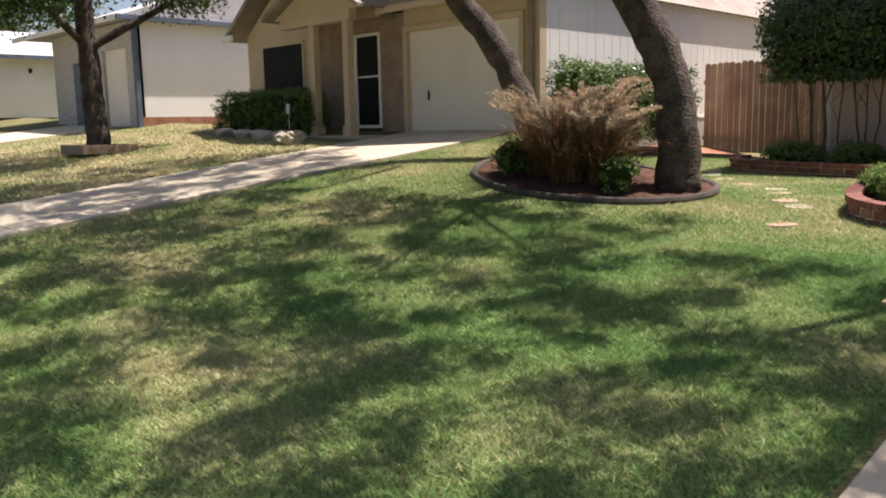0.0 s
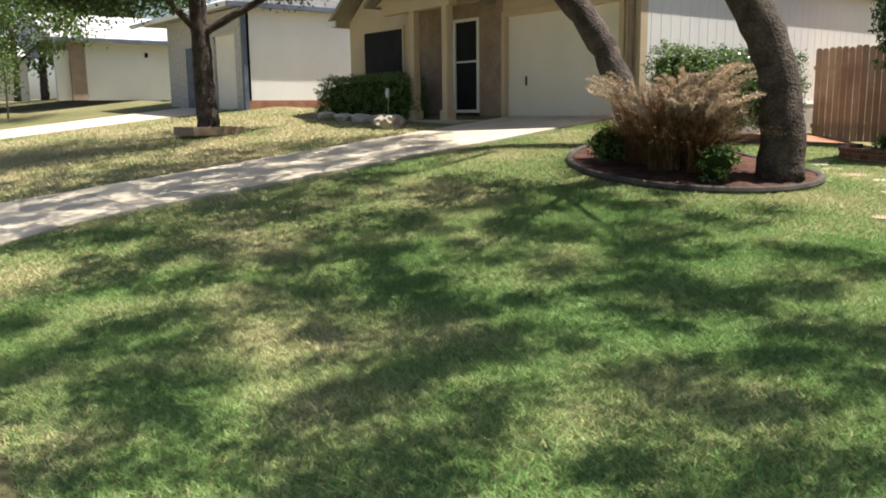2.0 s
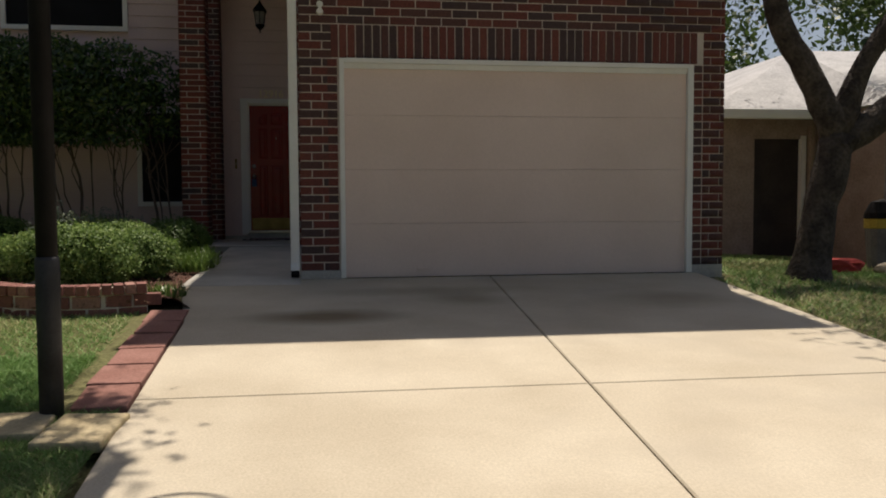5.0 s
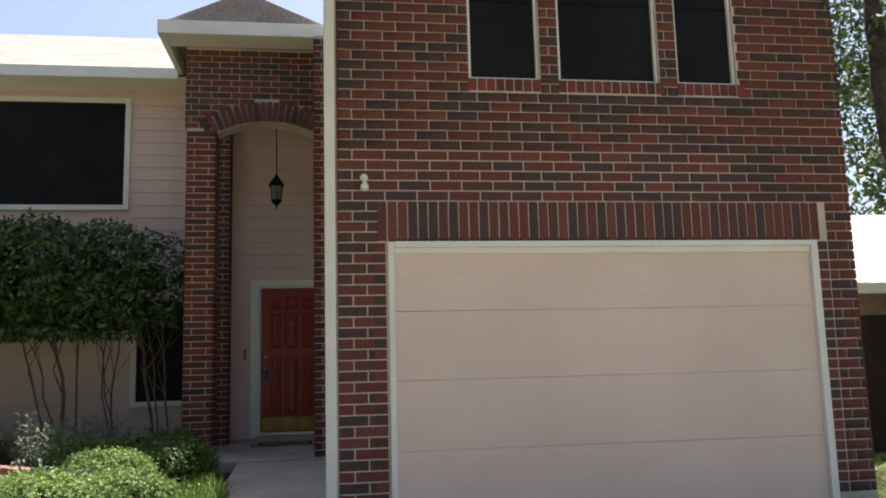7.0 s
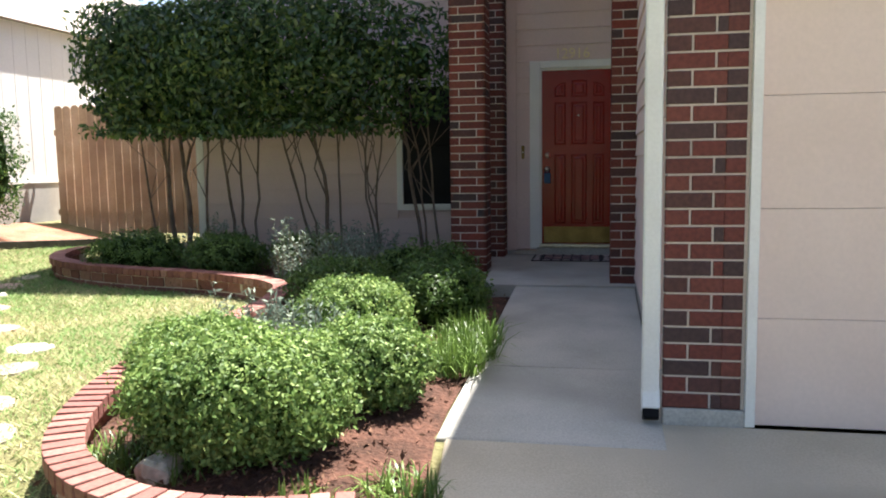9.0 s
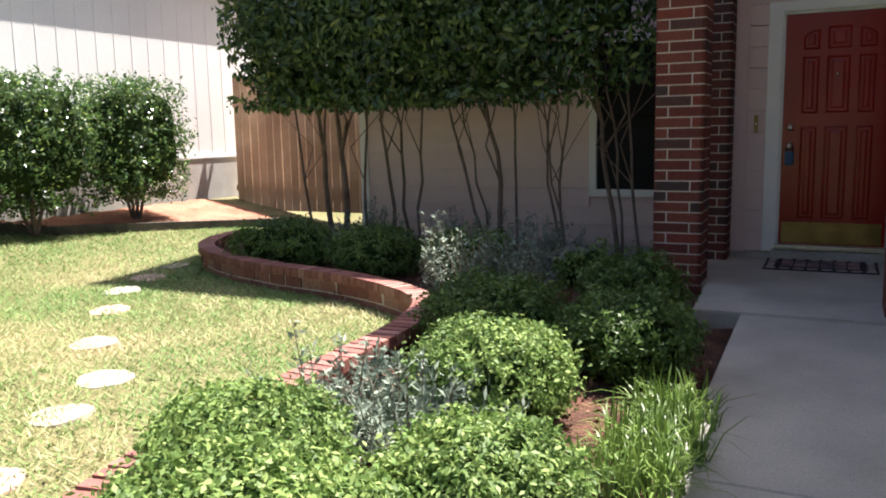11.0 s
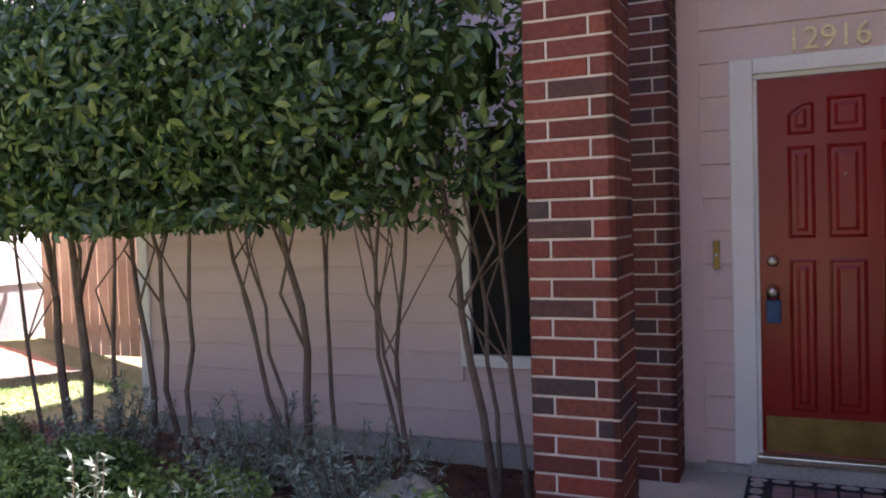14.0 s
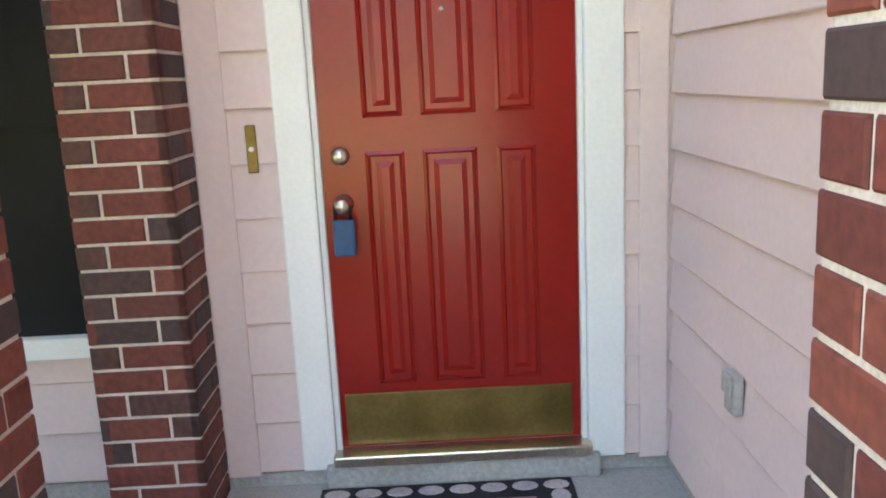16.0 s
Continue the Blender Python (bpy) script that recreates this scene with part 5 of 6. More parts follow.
for k in range(6):
    c = cp * (1 - k / 5) + np.c_[np.linspace(12.4, 17.4, len(cp)), np.full(len(cp), 9.49)] * (k / 5)
    rows.append(np.c_[c, land(c[:, 0], c[:, 1]) + 0.04 + rng.normal(0, 0.006, len(c))])
V = np.stack(rows, 1)
idx = np.arange(len(cp) * 6).reshape(len(cp), 6)
F = np.stack([idx[:-1, :-1], idx[1:, :-1], idx[1:, 1:], idx[:-1, 1:]], -1).reshape(-1, 4)
nbed = arrays("side_bed_soil", V.reshape(-1, 3), F, RED_SOIL, smooth=True)
tagged(nbed, "bare reddish soil under the neighbouring hedge", "flower bed", kind="structure")
for k, (x, w) in enumerate(((12.5, 0.58), (14.0, 0.6), (15.5, 0.58))):
    hb = shrub("hedge_bush", (x, 8.95, 2.15), (w * 1.2, 0.42, 0.74), 12000, 0.055, LEAF_HEDGE if k else LEAF_DARK, "boxy clipped green hedge bush on a bare stem", 6.0, 40 + k, "hedge bushes by the neighbour's wall", 0.06, "hedge bush", stem=False)
    bm = bmesh.new()
    for j in range(4):
        a = 1.6 * j + k
        tube(bm, [(x + 0.03 * math.cos(a), 8.95 + 0.03 * math.sin(a), gz(x, 8.95)), (x + 0.16 * math.cos(a), 8.95 + 0.16 * math.sin(a), 1.6)], [0.025, 0.018], 6)
    bmesh.ops.translate(bm, verts=bm.verts, vec=-hb.location)
    part("trunk", bm, STEM_BARK, hb)

# ---- the tan house next door ----
NX = 12.2
tan = thing("tan_house", (NX, 14, 1.6))
TAN_SHIFT = Vector((-0.12, 0.13, -0.1))
tagged(tan, "tan single-storey neighbour house with gabled porch and cream garage", "house")


def at(parent, name, dims, mat, bevel=0.0, label=""):
    """A box given in world places, under a thing that stands elsewhere."""
    o = parent.location
    if parent.parent is not None:
        o = o + parent.parent.location
    x0, x1, y0, y1, z0, z1 = dims
    return boxed(name, (x0 - o.x, x1 - o.x, y0 - o.y, y1 - o.y, z0 - o.z, z1 - o.z), mat, parent, bevel, label)


def at_prism(parent, name, outline, axis, a, b, mat, label=""):
    bm = prism(bmesh.new(), outline, axis, a, b)
    bmesh.ops.translate(bm, verts=bm.verts, vec=-parent.location)
    return part(name, bm, mat, parent, label)


at(tan, "wall", (NX, NX + 0.2, 13.25, 14.05, 1.5, 4.3), TAN_BRICK, 0.0, "tan masonry")
at(tan, "wall", (NX, NX + 0.2, 14.05, 14.98, 3.96, 4.3), TAN_BRICK)
at(tan, "wall", (NX, NX + 0.2, 14.98, 16.3, 1.5, 4.3), TAN_BRICK)
at(tan, "wall", (NX - 0.02, NX + 0.2, 16.3, 19.5, 1.5, 4.3), TAN_PAINT, 0.0, "tan painted front wall")
at(tan, "wall", (NX, NX + 0.2, 9.86, 13.25, 3.9, 4.4), TAN_PAINT)
at(tan, "wall", (NX, NX + 0.2, 9.5, 9.86, 1.4, 4.4), TAN_PAINT)
at(tan, "wall", (NX + 0.2, 24, 9.5, 9.7, 1.95, 4.5), WHITE_WALL, 0.0, "pale side wall with grooved upright boards")
at(tan, "footing", (NX + 0.2, 24, 9.47, 9.7, 0.6, 1.95), FOOTING)
for k in range(39):
    x = NX + 0.3 + 0.3 * k
    at(tan, "batten", (x, x + 0.018, 9.496, 9.502, 1.96, 4.45), WHITE_WALL, 0.003)
at(tan, "drip_strip", (NX + 0.2, 24, 9.455, 9.5, 1.93, 1.96), WHITE_WALL)
at(tan, "wall", (23.8, 24, 9.7, 19.5, 0.6, 4.4), TAN_PAINT)
at(tan, "wall", (NX + 0.2, 24, 19.3, 19.5, 0.6, 4.4), TAN_PAINT)
gd = at(tan, "garage_door", (NX + 0.06, NX + 0.12, 9.98, 13.14, 1.6, 3.9), CREAM, 0.0, "plain cream garage door")
at(tan, "trim", (NX - 0.05, NX + 0.1, 13.14, 13.26, 1.6, 4.0), TAN_PAINT, 0.01)
at(tan, "trim", (NX - 0.05, NX + 0.1, 9.86, 9.98, 1.6, 4.0), TAN_PAINT, 0.01)
at(tan, "trim", (NX - 0.05, NX + 0.1, 9.98, 13.14, 3.88, 4.0), TAN_PAINT, 0.01)
at(tan, "handle", (NX + 0.03, NX + 0.06, 12.55, 12.58, 2.4, 2.6), BLACK_IRON, 0.005)
at(tan, "downspout", (NX - 0.12, NX - 0.03, 9.62, 9.72, 1.5, 4.3), TAN_BRICK, 0.01)
sd = at(tan, "storm_door", (NX + 0.02, NX + 0.06, 14.08, 14.95, 1.83, 3.95), SCREEN, 0.0, "black screen door in a white frame")
for d in ((NX - 0.02, NX + 0.06, 14.05, 14.13, 1.83, 3.97), (NX - 0.02, NX + 0.06, 14.9, 14.98, 1.83, 3.97), (NX - 0.02, NX + 0.06, 14.13, 14.9, 3.9, 3.97), (NX - 0.02, NX + 0.06, 14.13, 14.9, 1.83, 1.9), (NX - 0.01, NX + 0.06, 14.13, 14.9, 2.98, 3.02)):
    at(tan, "door_frame", d, WHITE_TRIM, 0.005)
at(tan, "window", (NX - 0.03, NX + 0.02, 17.0, 18.75, 2.6, 3.95), SCREEN, 0.0, "black screened window")
for d in ((NX - 0.045, NX, 16.92, 17.0, 2.52, 4.03), (NX - 0.045, NX, 18.75, 18.83, 2.52, 4.03), (NX - 0.045, NX, 17.0, 18.75, 3.95, 4.03), (NX - 0.045, NX, 17.0, 18.75, 2.52, 2.6)):
    at(tan, "window_frame", d, TAN_PAINT, 0.004)
for y in (15.32, 14.1):
    at(tan, "porch_column", (11.22, 11.4, y - 0.09, y + 0.09, 1.6, 4.15), TAN_PAINT, 0.01)
    at(tan, "column_base", (11.18, 11.44, y - 0.13, y + 0.13, 1.6, 1.9), TAN_PAINT, 0.01)
at(tan, "porch_beam", (11.2, 11.42, 13.9, 16.5, 4.15, 4.38), TAN_PAINT, 0.01)
at(tan, "porch_slab", (10.95, NX, 13.3, 16.2, 1.3, 1.68), CONCRETE, 0.01)
at_prism(tan, "porch_gable", [(16.75, 4.38), (13.5, 4.38), (15.1, 5.15)], "x", 11.2, 11.35, TAN_PAINT)
at_prism(tan, "porch_roof", [(16.9, 4.35), (15.1, 5.22), (13.3, 4.35), (13.3, 4.42), (15.1, 5.32), (16.9, 4.45)], "x", 10.95, 13, SHINGLE)
at_prism(tan, "front_gable", [(19.5, 4.3), (14.0, 4.3), (16.75, 6.3)], "x", NX - 0.02, NX + 0.2, TAN_PAINT)
at_prism(tan, "roof", [(20.0, 4.2), (16.75, 6.55), (13.5, 4.2), (13.5, 4.32), (16.75, 6.7), (20.0, 4.32)], "x", 11.75, 24, SHINGLE)
at_prism(tan, "roof", [(9.36, 4.46), (13.7, 4.38), (13.7, 5.9), (11.6, 6.4)], "x", 11.75, 24, SHINGLE)
at(tan, "fascia", (11.68, 11.75, 9.36, 13.6, 4.26, 4.4), TAN_PAINT, 0.01)
at(tan, "gable_board", (11.7, 11.75, 19.5, 20.02, 4.18, 4.34), WHITE_TRIM)

nd = thing("neighbour_driveway")
tagged(nd, "pale concrete driveway of the tan house, dappled with shade", "driveway", kind="structure")
def drive_near(x):
    return 10.16 - 1.5 * np.clip((2.9 - x) / 2.9, 0, 1.4) ** 1.6


NDZ = lambda x, y: next_z(np.array(x)) + 0.03 * np.clip(y - 13, 0, 40) + 0.01
for x0, x1 in ((-1.0, 2.9), (2.9, 6.0), (6.0, 9.0), (9.0, 12.2)):
    slab("slab", np.linspace(x0 + J, x1 - J, 5), lambda x: 13.2, lambda x: drive_near(x), NDZ, CONCRETE, nd)
pth = thing("far_driveway")
tagged(pth, "pale concrete drive of the white house up the slope", "driveway", kind="structure")
slab("slab", np.linspace(-0.7, 10.8, 8), lambda x: 29.0, lambda x: 25.4 + 0.25 * max(0, x - 4) * 0, lambda x, y: land(x, y) + 0.02, CONCRETE, pth)


def long_hedge(x0, x1, y0, y1, z0, z1, n_, label):
    return shrub("clipped_hedge", ((x0 + x1) / 2, (y0 + y1) / 2, (z0 + z1) / 2), ((x1 - x0) / 2, (y1 - y0) / 2, (z1 - z0) / 2), n_, 0.055, LEAF_DARK, label, 8.0, 61, uneven=0.03, category="hedge", depth=0.12)


long_hedge(10.75, 11.65, 15.5, 19.4, 1.55, 2.65, 22000, "low boxy clipped hedge before the tan house's window")
sg = thing("yard_sign", (10.7, 15.9, 2.2))
tagged(sg, "small pale blue yard sign stuck in the hedge", "sign")
bm = prism(bmesh.new(), [(-0.08, 0.02), (-0.05, -0.1), (0.05, -0.1), (0.08, 0.02), (0.05, 0.12), (-0.05, 0.12)], "x", -0.01, 0.01)
part("panel", bm, mottled("pale_blue_sign", (0.5, 0.58, 0.68), (0.56, 0.63, 0.72), 5, 30, 0.5, 0.0), sg)
bm = tube(bmesh.new(), [(0.02, 0, -0.6), (0.02, 0, 0.05)], [0.008, 0.008], 6)
part("stake", bm, WHITE_TRIM, sg)
rock("white_rock", 9.75, 14.5, gz(9.75, 14.5) + 0.12, 0.24, 0.3, 0.15, 9, "large pale rock beside the neighbour's driveway")
for k, (x, y, r_) in enumerate(((10.45, 15.2, 0.16), (10.4, 15.8, 0.18), (10.35, 16.5, 0.2), (10.35, 17.3, 0.18), (10.4, 18.2, 0.2))):
    rock("border_rock", x, y, gz(x, y) + 0.06, r_, r_ * 1.2, 0.12, 70 + k, "grey border rock along the clipped hedge", FOOTING)

tan.location += TAN_SHIFT

# the white house up the street
white = thing("white_house", (10.9, 23.5, 1.8))
tagged(white, "white single-storey house with stone-edged garage and pale roof", "house")
at(white, "wall", (10.95, 20, 23.5, 23.7, 2.12, 5.0), WHITE_WALL, 0.0, "plain white side wall")
at(white, "footing", (10.95, 20, 23.49, 23.7, 1.2, 2.12), RED_SOIL)
STONE = mottled("pale_stonework", (0.4, 0.38, 0.36), (0.58, 0.56, 0.53), 9, 30, 0.9, 0.5, grain=0.3)
at(white, "wall", (10.9, 11.1, 23.5, 24.15, 1.6, 5.0), STONE, 0.0, "pale stone garage front")
at(white, "wall", (10.9, 11.1, 25.85, 30.0, 1.6, 5.0), STONE)
at(white, "wall", (10.9, 11.1, 24.15, 25.85, 4.25, 5.0), STONE)
at(white, "garage_door", (11.0, 11.05, 24.15, 25.85, 1.8, 4.25), CREAM, 0.0, "cream garage door")
at(white, "door", (10.86, 10.9, 27.0, 28.2, 1.8, 4.0), DARK_BLUE, 0.0, "blue-grey door")
at(white, "corner_board", (10.84, 10.98, 23.42, 23.56, 1.7, 5.0), DARK_BLUE, 0.0, "blue-grey corner board")
at_prism(white, "roof", [(10.3, 5.05), (21, 5.05), (15.6, 6.9)], "y", 23.2, 32, GREY_SHINGLE)
at(white, "fascia", (10.25, 20.5, 23.12, 23.2, 4.95, 5.1), DARK_BLUE, 0.01)
at(white, "fascia", (10.22, 10.3, 23.2, 32, 4.95, 5.1), WHITE_TRIM, 0.01)

white.location += Vector((0.1, 0.7, 0.05))

far_house = thing("far_white_house", (10, 38, 2.6))
tagged(far_house, "distant white house with brick pier and grey roof", "house")
at(far_house, "wall", (9.97, 14.6, 38, 38.3, 2.4, 5.0), WHITE_WALL)
at(far_house, "brick_pier", (9.35, 9.97, 37.8, 38.3, 2.4, 5.0), TAN_BRICK)
at(far_house, "wall", (8.8, 9.35, 38, 38.3, 2.4, 4.5), WHITE_WALL)
at(far_house, "wall", (5.0, 8.1, 40, 40.3, 2.4, 4.3), WHITE_WALL)
at(far_house, "garage_door", (5.6, 7.6, 39.95, 40.0, 2.4, 3.9), CREAM)
at(far_house, "wall_lamp", (12.6, 12.72, 37.9, 38.0, 4.3, 4.5), BLACK_IRON, 0.01)
at(far_house, "corner_board", (14.3, 14.5, 37.95, 38.02, 2.4, 5.0), DARK_BLUE)
at_prism(far_house, "roof", [(37.5, 4.95), (46, 4.95), (41.5, 6.4)], "x", 8.6, 15.6, GREY_SHINGLE)
at(far_house, "fascia", (8.6, 15.6, 37.42, 37.5, 4.85, 5.02), DARK_BLUE)
at_prism(far_house, "roof", [(39.6, 4.3), (46, 4.3), (42.5, 5.4)], "x", 3.5, 8.6, GREY_SHINGLE)

# ---- house beyond the driveway ----
right = thing("pink_house", (14, -8, 0.5))
tagged(right, "low shaded brick house with pale roof beyond the driveway", "house")
NB = mottled("pinkish_masonry", (0.3, 0.23, 0.2), (0.38, 0.3, 0.26), 4, 25, 0.9, 0.3, grain=0.25)
at(right, "wall", (14, 14.2, -6.55, -5.9, 0.3, 2.85), NB)
at(right, "wall", (14, 14.2, -7.35, -6.55, 2.5, 2.85), NB)
at(right, "wall", (14, 14.2, -7.6, -7.35, 0.3, 2.85), NB)
at(right, "door", (14.06, 14.1, -7.35, -6.55, 0.45, 2.5), MAROON, 0.0, "dark closed door")
at(right, "door_frame", (13.97, 14.06, -7.4, -7.32, 0.45, 2.55), WHITE_TRIM, 0.005)
at(right, "wall", (12.6, 14, -7.75, -7.6, 0.2, 2.85), NB)
at(right, "wall", (12.4, 12.6, -14, -7.6, 0.2, 2.85), NB)
at(right, "window_frame", (12.36, 12.4, -9.15, -9.05, 1.0, 2.5), WHITE_TRIM)
at(right, "window", (12.37, 12.4, -10.3, -9.15, 1.0, 2.5), SCREEN)
at(right, "wall", (14.2, 24, -6.1, -5.9, 0.2, 2.85), NB)
at(right, "downspout", (13.9, 13.98, -7.5, -7.42, 0.5, 2.7), TAN_BRICK, 0.01)
at(right, "porch_slab", (12.9, 14.0, -7.6, -5.9, 0.2, 0.5), FOOTING, 0.02)
bm = bmesh.new()
v = [bm.verts.new(c) for c in ((13.4, -5.5, 2.85), (24.5, -5.5, 2.85), (24.5, -15, 2.85), (11.9, -15, 2.85), (11.9, -7.4, 2.85), (13.4, -7.4, 2.85), (17.0, -9.0, 4.45), (21, -9.0, 4.45), (15.5, -11.5, 4.2))]
for f in ((0, 1, 7, 6), (1, 2, 7), (2, 3, 8, 6, 7), (3, 4, 8), (4, 5, 6, 8), (5, 0, 6), (5, 4, 3, 2, 1, 0)):
    bm.faces.new([v[i] for i in f])
bmesh.ops.recalc_face_normals(bm, faces=bm.faces)
bmesh.ops.translate(bm, verts=bm.verts, vec=-right.location)
part("roof", bm, GREY_SHINGLE, right, "pale grey shingle roof")
at(right, "gutter", (13.3, 13.4, -7.3, -5.4, 2.74, 2.88), WHITE_TRIM, 0.015)
at(right, "gutter", (11.8, 11.9, -15, -7.4, 2.74, 2.88), WHITE_TRIM, 0.015)

cart = thing("garden_bin", (11.6, -7.0, gz(11.6, -7.0)))
tagged(cart, "grey plastic bin with yellow band beside the shaded wall", "bin")
bm = lathe(bmesh.new(), [(0.0, 0.0), (0.16, 0.0), (0.2, 0.5), (0.2, 0.52), (0.0, 0.52)], 14)
part("body", bm, mottled("grey_plastic", (0.12, 0.12, 0.13), (0.17, 0.17, 0.18), 5, 40, 0.6, 0.05), cart)
bm = lathe(bmesh.new(), [(0.2, 0.52), (0.215, 0.53), (0.215, 0.64), (0.2, 0.65)], 14)
part("band", bm, mottled("yellow_plastic", (0.4, 0.3, 0.05), (0.45, 0.34, 0.06), 5, 40, 0.6, 0.05), cart)
bm = lathe(bmesh.new(), [(0.22, 0.65), (0.21, 0.72), (0.14, 0.86), (0.0, 0.9)], 14)
part("lid", bm, BLACK_IRON, cart)
rock("red_mound", 10.9, -5.9, gz(10.9, -5.9) + 0.06, 0.25, 0.3, 0.1, 81, "low red heap on the ground below the oak", mottled("red_cloth", (0.3, 0.03, 0.025), (0.36, 0.05, 0.04), 5, 30, 0.9, 0.3))
rock("pale_stone", 10.6, -6.5, gz(10.6, -6.5) + 0.05, 0.22, 0.2, 0.1, 82, "pale flat stone in the shaded yard")

# ---- trees ----
def limb(bm, pts, radii, r_, sides=10, wobble=0.02):
    q = spline(np.array(pts, float), 0.18)
    s = np.linspace(0, 1, len(q))
    rr = np.interp(s, np.linspace(0, 1, len(radii)), radii)
    q[1:-1] += r_.normal(0, wobble, (len(q) - 2, 3)) * rr[1:-1, None] * 3
    rr = rr * (1 + r_.normal(0, 0.04, len(rr)))
    tube(bm, [tuple(c) for c in q], list(rr), sides)


def crown_leaves(centres, spread, per, size, r_):
    n_ = len(centres)
    c = np.repeat(centres, per, axis=0)
    return c + r_.normal(0, 1, (n_ * per, 3)) * np.repeat(spread, per)[:, None] * (1, 1, 0.6)


def oak(name, trunk, radii, limbs, clumps, seed, label, per=150, size=0.075, spread=0.36, mat=None, flare=True):
    """trunk: places from the foot up; limbs: (places, radii); clumps: centres of leaf masses."""
    base = Vector(trunk[0])
    t = thing(name, base[:])
    tagged(t, label, "tree")
    r_ = np.random.default_rng(seed)
    bm = bmesh.new()
    o = np.array(base)
    limb(bm, np.array(trunk) - o, radii, r_, 16)
    part("trunk", bm, BARK, t, smooth=True)
    for pts, rr in limbs:
        bm = bmesh.new()
        limb(bm, np.array(pts) - o, rr, r_, 10)
        part("limb", bm, BARK, t, smooth=True)
    c = np.array(clumps) - o
    sp = spread * r_.uniform(0.6, 1.3, len(c))
    p = crown_leaves(c, sp, per, size, r_)
    v, f = leaf_quads(p, size, 0.5, 0.0)
    arrays("crown", v, f, mat or LEAF_OAK, t)
    return t


def scatter(n_, centre, radii, seed, keep=None, flat=False):
    r_ = np.random.default_rng(seed)
    out = []
    while len(out) < n_:
        u = r_.uniform(-1, 1, 3)
        if u @ u > 1:
            continue
        p = np.array(centre) + u * radii
        if keep is None or keep(p):
            out.append(p)
    return np.array(out)


def shade_at(p):
    """Where the sun through p meets the lawn."""
    h = p[2] - 0.6
    return p[0] - 0.4 * h, p[1] + 0.17 * h


def open_lawn(p):
    """Leaves keep clear of the sunny end of the lawn, the beds and the drive."""
    x, y = shade_at(p)
    if x > 9.6 and y < 9:
        return False
    if x > 6.6 and y < 4.2:
        return False
    if y < 0.9:
        return False
    return True


def over_drive(p):
    """The outer twigs reach over the edge of the drive."""
    x, y = shade_at(p)
    return 1.2 < x < 4.6 and -0.35 < y < 0.95


oak("oak_tree", [(9.55, 5.3, 0.78), (9.58, 5.35, 1.6), (9.58, 5.5, 2.4), (9.45, 5.8, 3.1), (9.15, 6.1, 3.8), (8.6, 6.2, 4.8)], [0.32, 0.26, 0.255, 0.24, 0.22, 0.18],
    [([(8.8, 6.2, 4.4), (7.6, 5.2, 5.4), (6.2, 4.2, 6.3), (4.6, 3.4, 7.0)], [0.06, 0.03, 0.015, 0.008]), ([(8.6, 6.2, 4.8), (8.2, 4.4, 5.8), (7.6, 2.6, 6.6), (7.0, 1.0, 7.0)], [0.06, 0.028, 0.014, 0.008]), ([(8.6, 6.2, 4.8), (7.2, 7.0, 6.0), (5.4, 7.2, 7.0)], [0.06, 0.03, 0.01])],
    np.vstack([scatter(510, (6.0, 3.7, 6.4), (4.4, 5.1, 1.4), 12, open_lawn), scatter(44, (5.4, 0.0, 6.0), (2.0, 1.0, 0.7), 14, over_drive)]), 12, "large grey-barked oak leaning over the lawn in a mulched ring", 170, 0.085, 0.135)
oak("oak_tree", [(9.8, 7.85, 1.0), (9.83, 8.02, 1.7), (9.75, 8.35, 2.5), (9.6, 8.75, 3.2), (9.35, 9.15, 3.8), (8.7, 9.5, 5.0)], [0.28, 0.22, 0.215, 0.21, 0.19, 0.15],
    [([(8.6, 9.2, 5.0), (7.4, 9.8, 6.2), (6.0, 10.2, 7.0)], [0.07, 0.04, 0.015]), ([(9.2, 8.8, 3.8), (8.2, 8.2, 5.4), (7.0, 7.8, 6.6)], [0.07, 0.04, 0.015])],
    scatter(900, (6.0, 11.2, 7.0), (5.8, 4.0, 1.4), 13, lambda p: shade_at(p)[0] < 9.3), 13, "dark-barked oak leaning towards the tan house in a mulched ring", 120, 0.09, 0.15)

ringbed = thing("tree_ring")
tagged(ringbed, "oval mulch bed with dark edging round the two oaks", "flower bed", kind="structure")
rb = []
for k in range(72):
    a = 2 * math.pi * k / 72
    rb.append((9.5 + 1.58 * math.cos(a) + 0.1 * math.sin(2 * a), 6.6 + 1.72 * math.sin(a)))
bm = bmesh.new()
c0 = bm.verts.new((9.5, 6.5, gz(9.5, 6.5) + 0.09))
rings = []
for s in (0.35, 0.7, 1.0):
    ring = []
    for x, y in rb:
        px, py = 9.5 + (x - 9.5) * s, 6.5 + (y - 6.5) * s
        ring.append(bm.verts.new((px, py, gz(px, py) + 0.03 + 0.06 * (1 - s) + rng.normal(0, 0.008))))
    rings.append(ring)
for k in range(72):
    bm.faces.new((c0, rings[0][k], rings[0][(k + 1) % 72]))
    for a, b in zip(rings, rings[1:]):
        bm.faces.new((a[k], b[k], b[(k + 1) % 72], a[(k + 1) % 72]))
part("mulch", bm, SOIL, ringbed, smooth=True)
bm = bmesh.new()
tube(bm, [(x, y, gz(x, y) + 0.02) for x, y in rb + rb[:1]], [0.055] * 73, 8)
part("edging", bm, BED_EDGE, ringbed, "dark rubber edging")

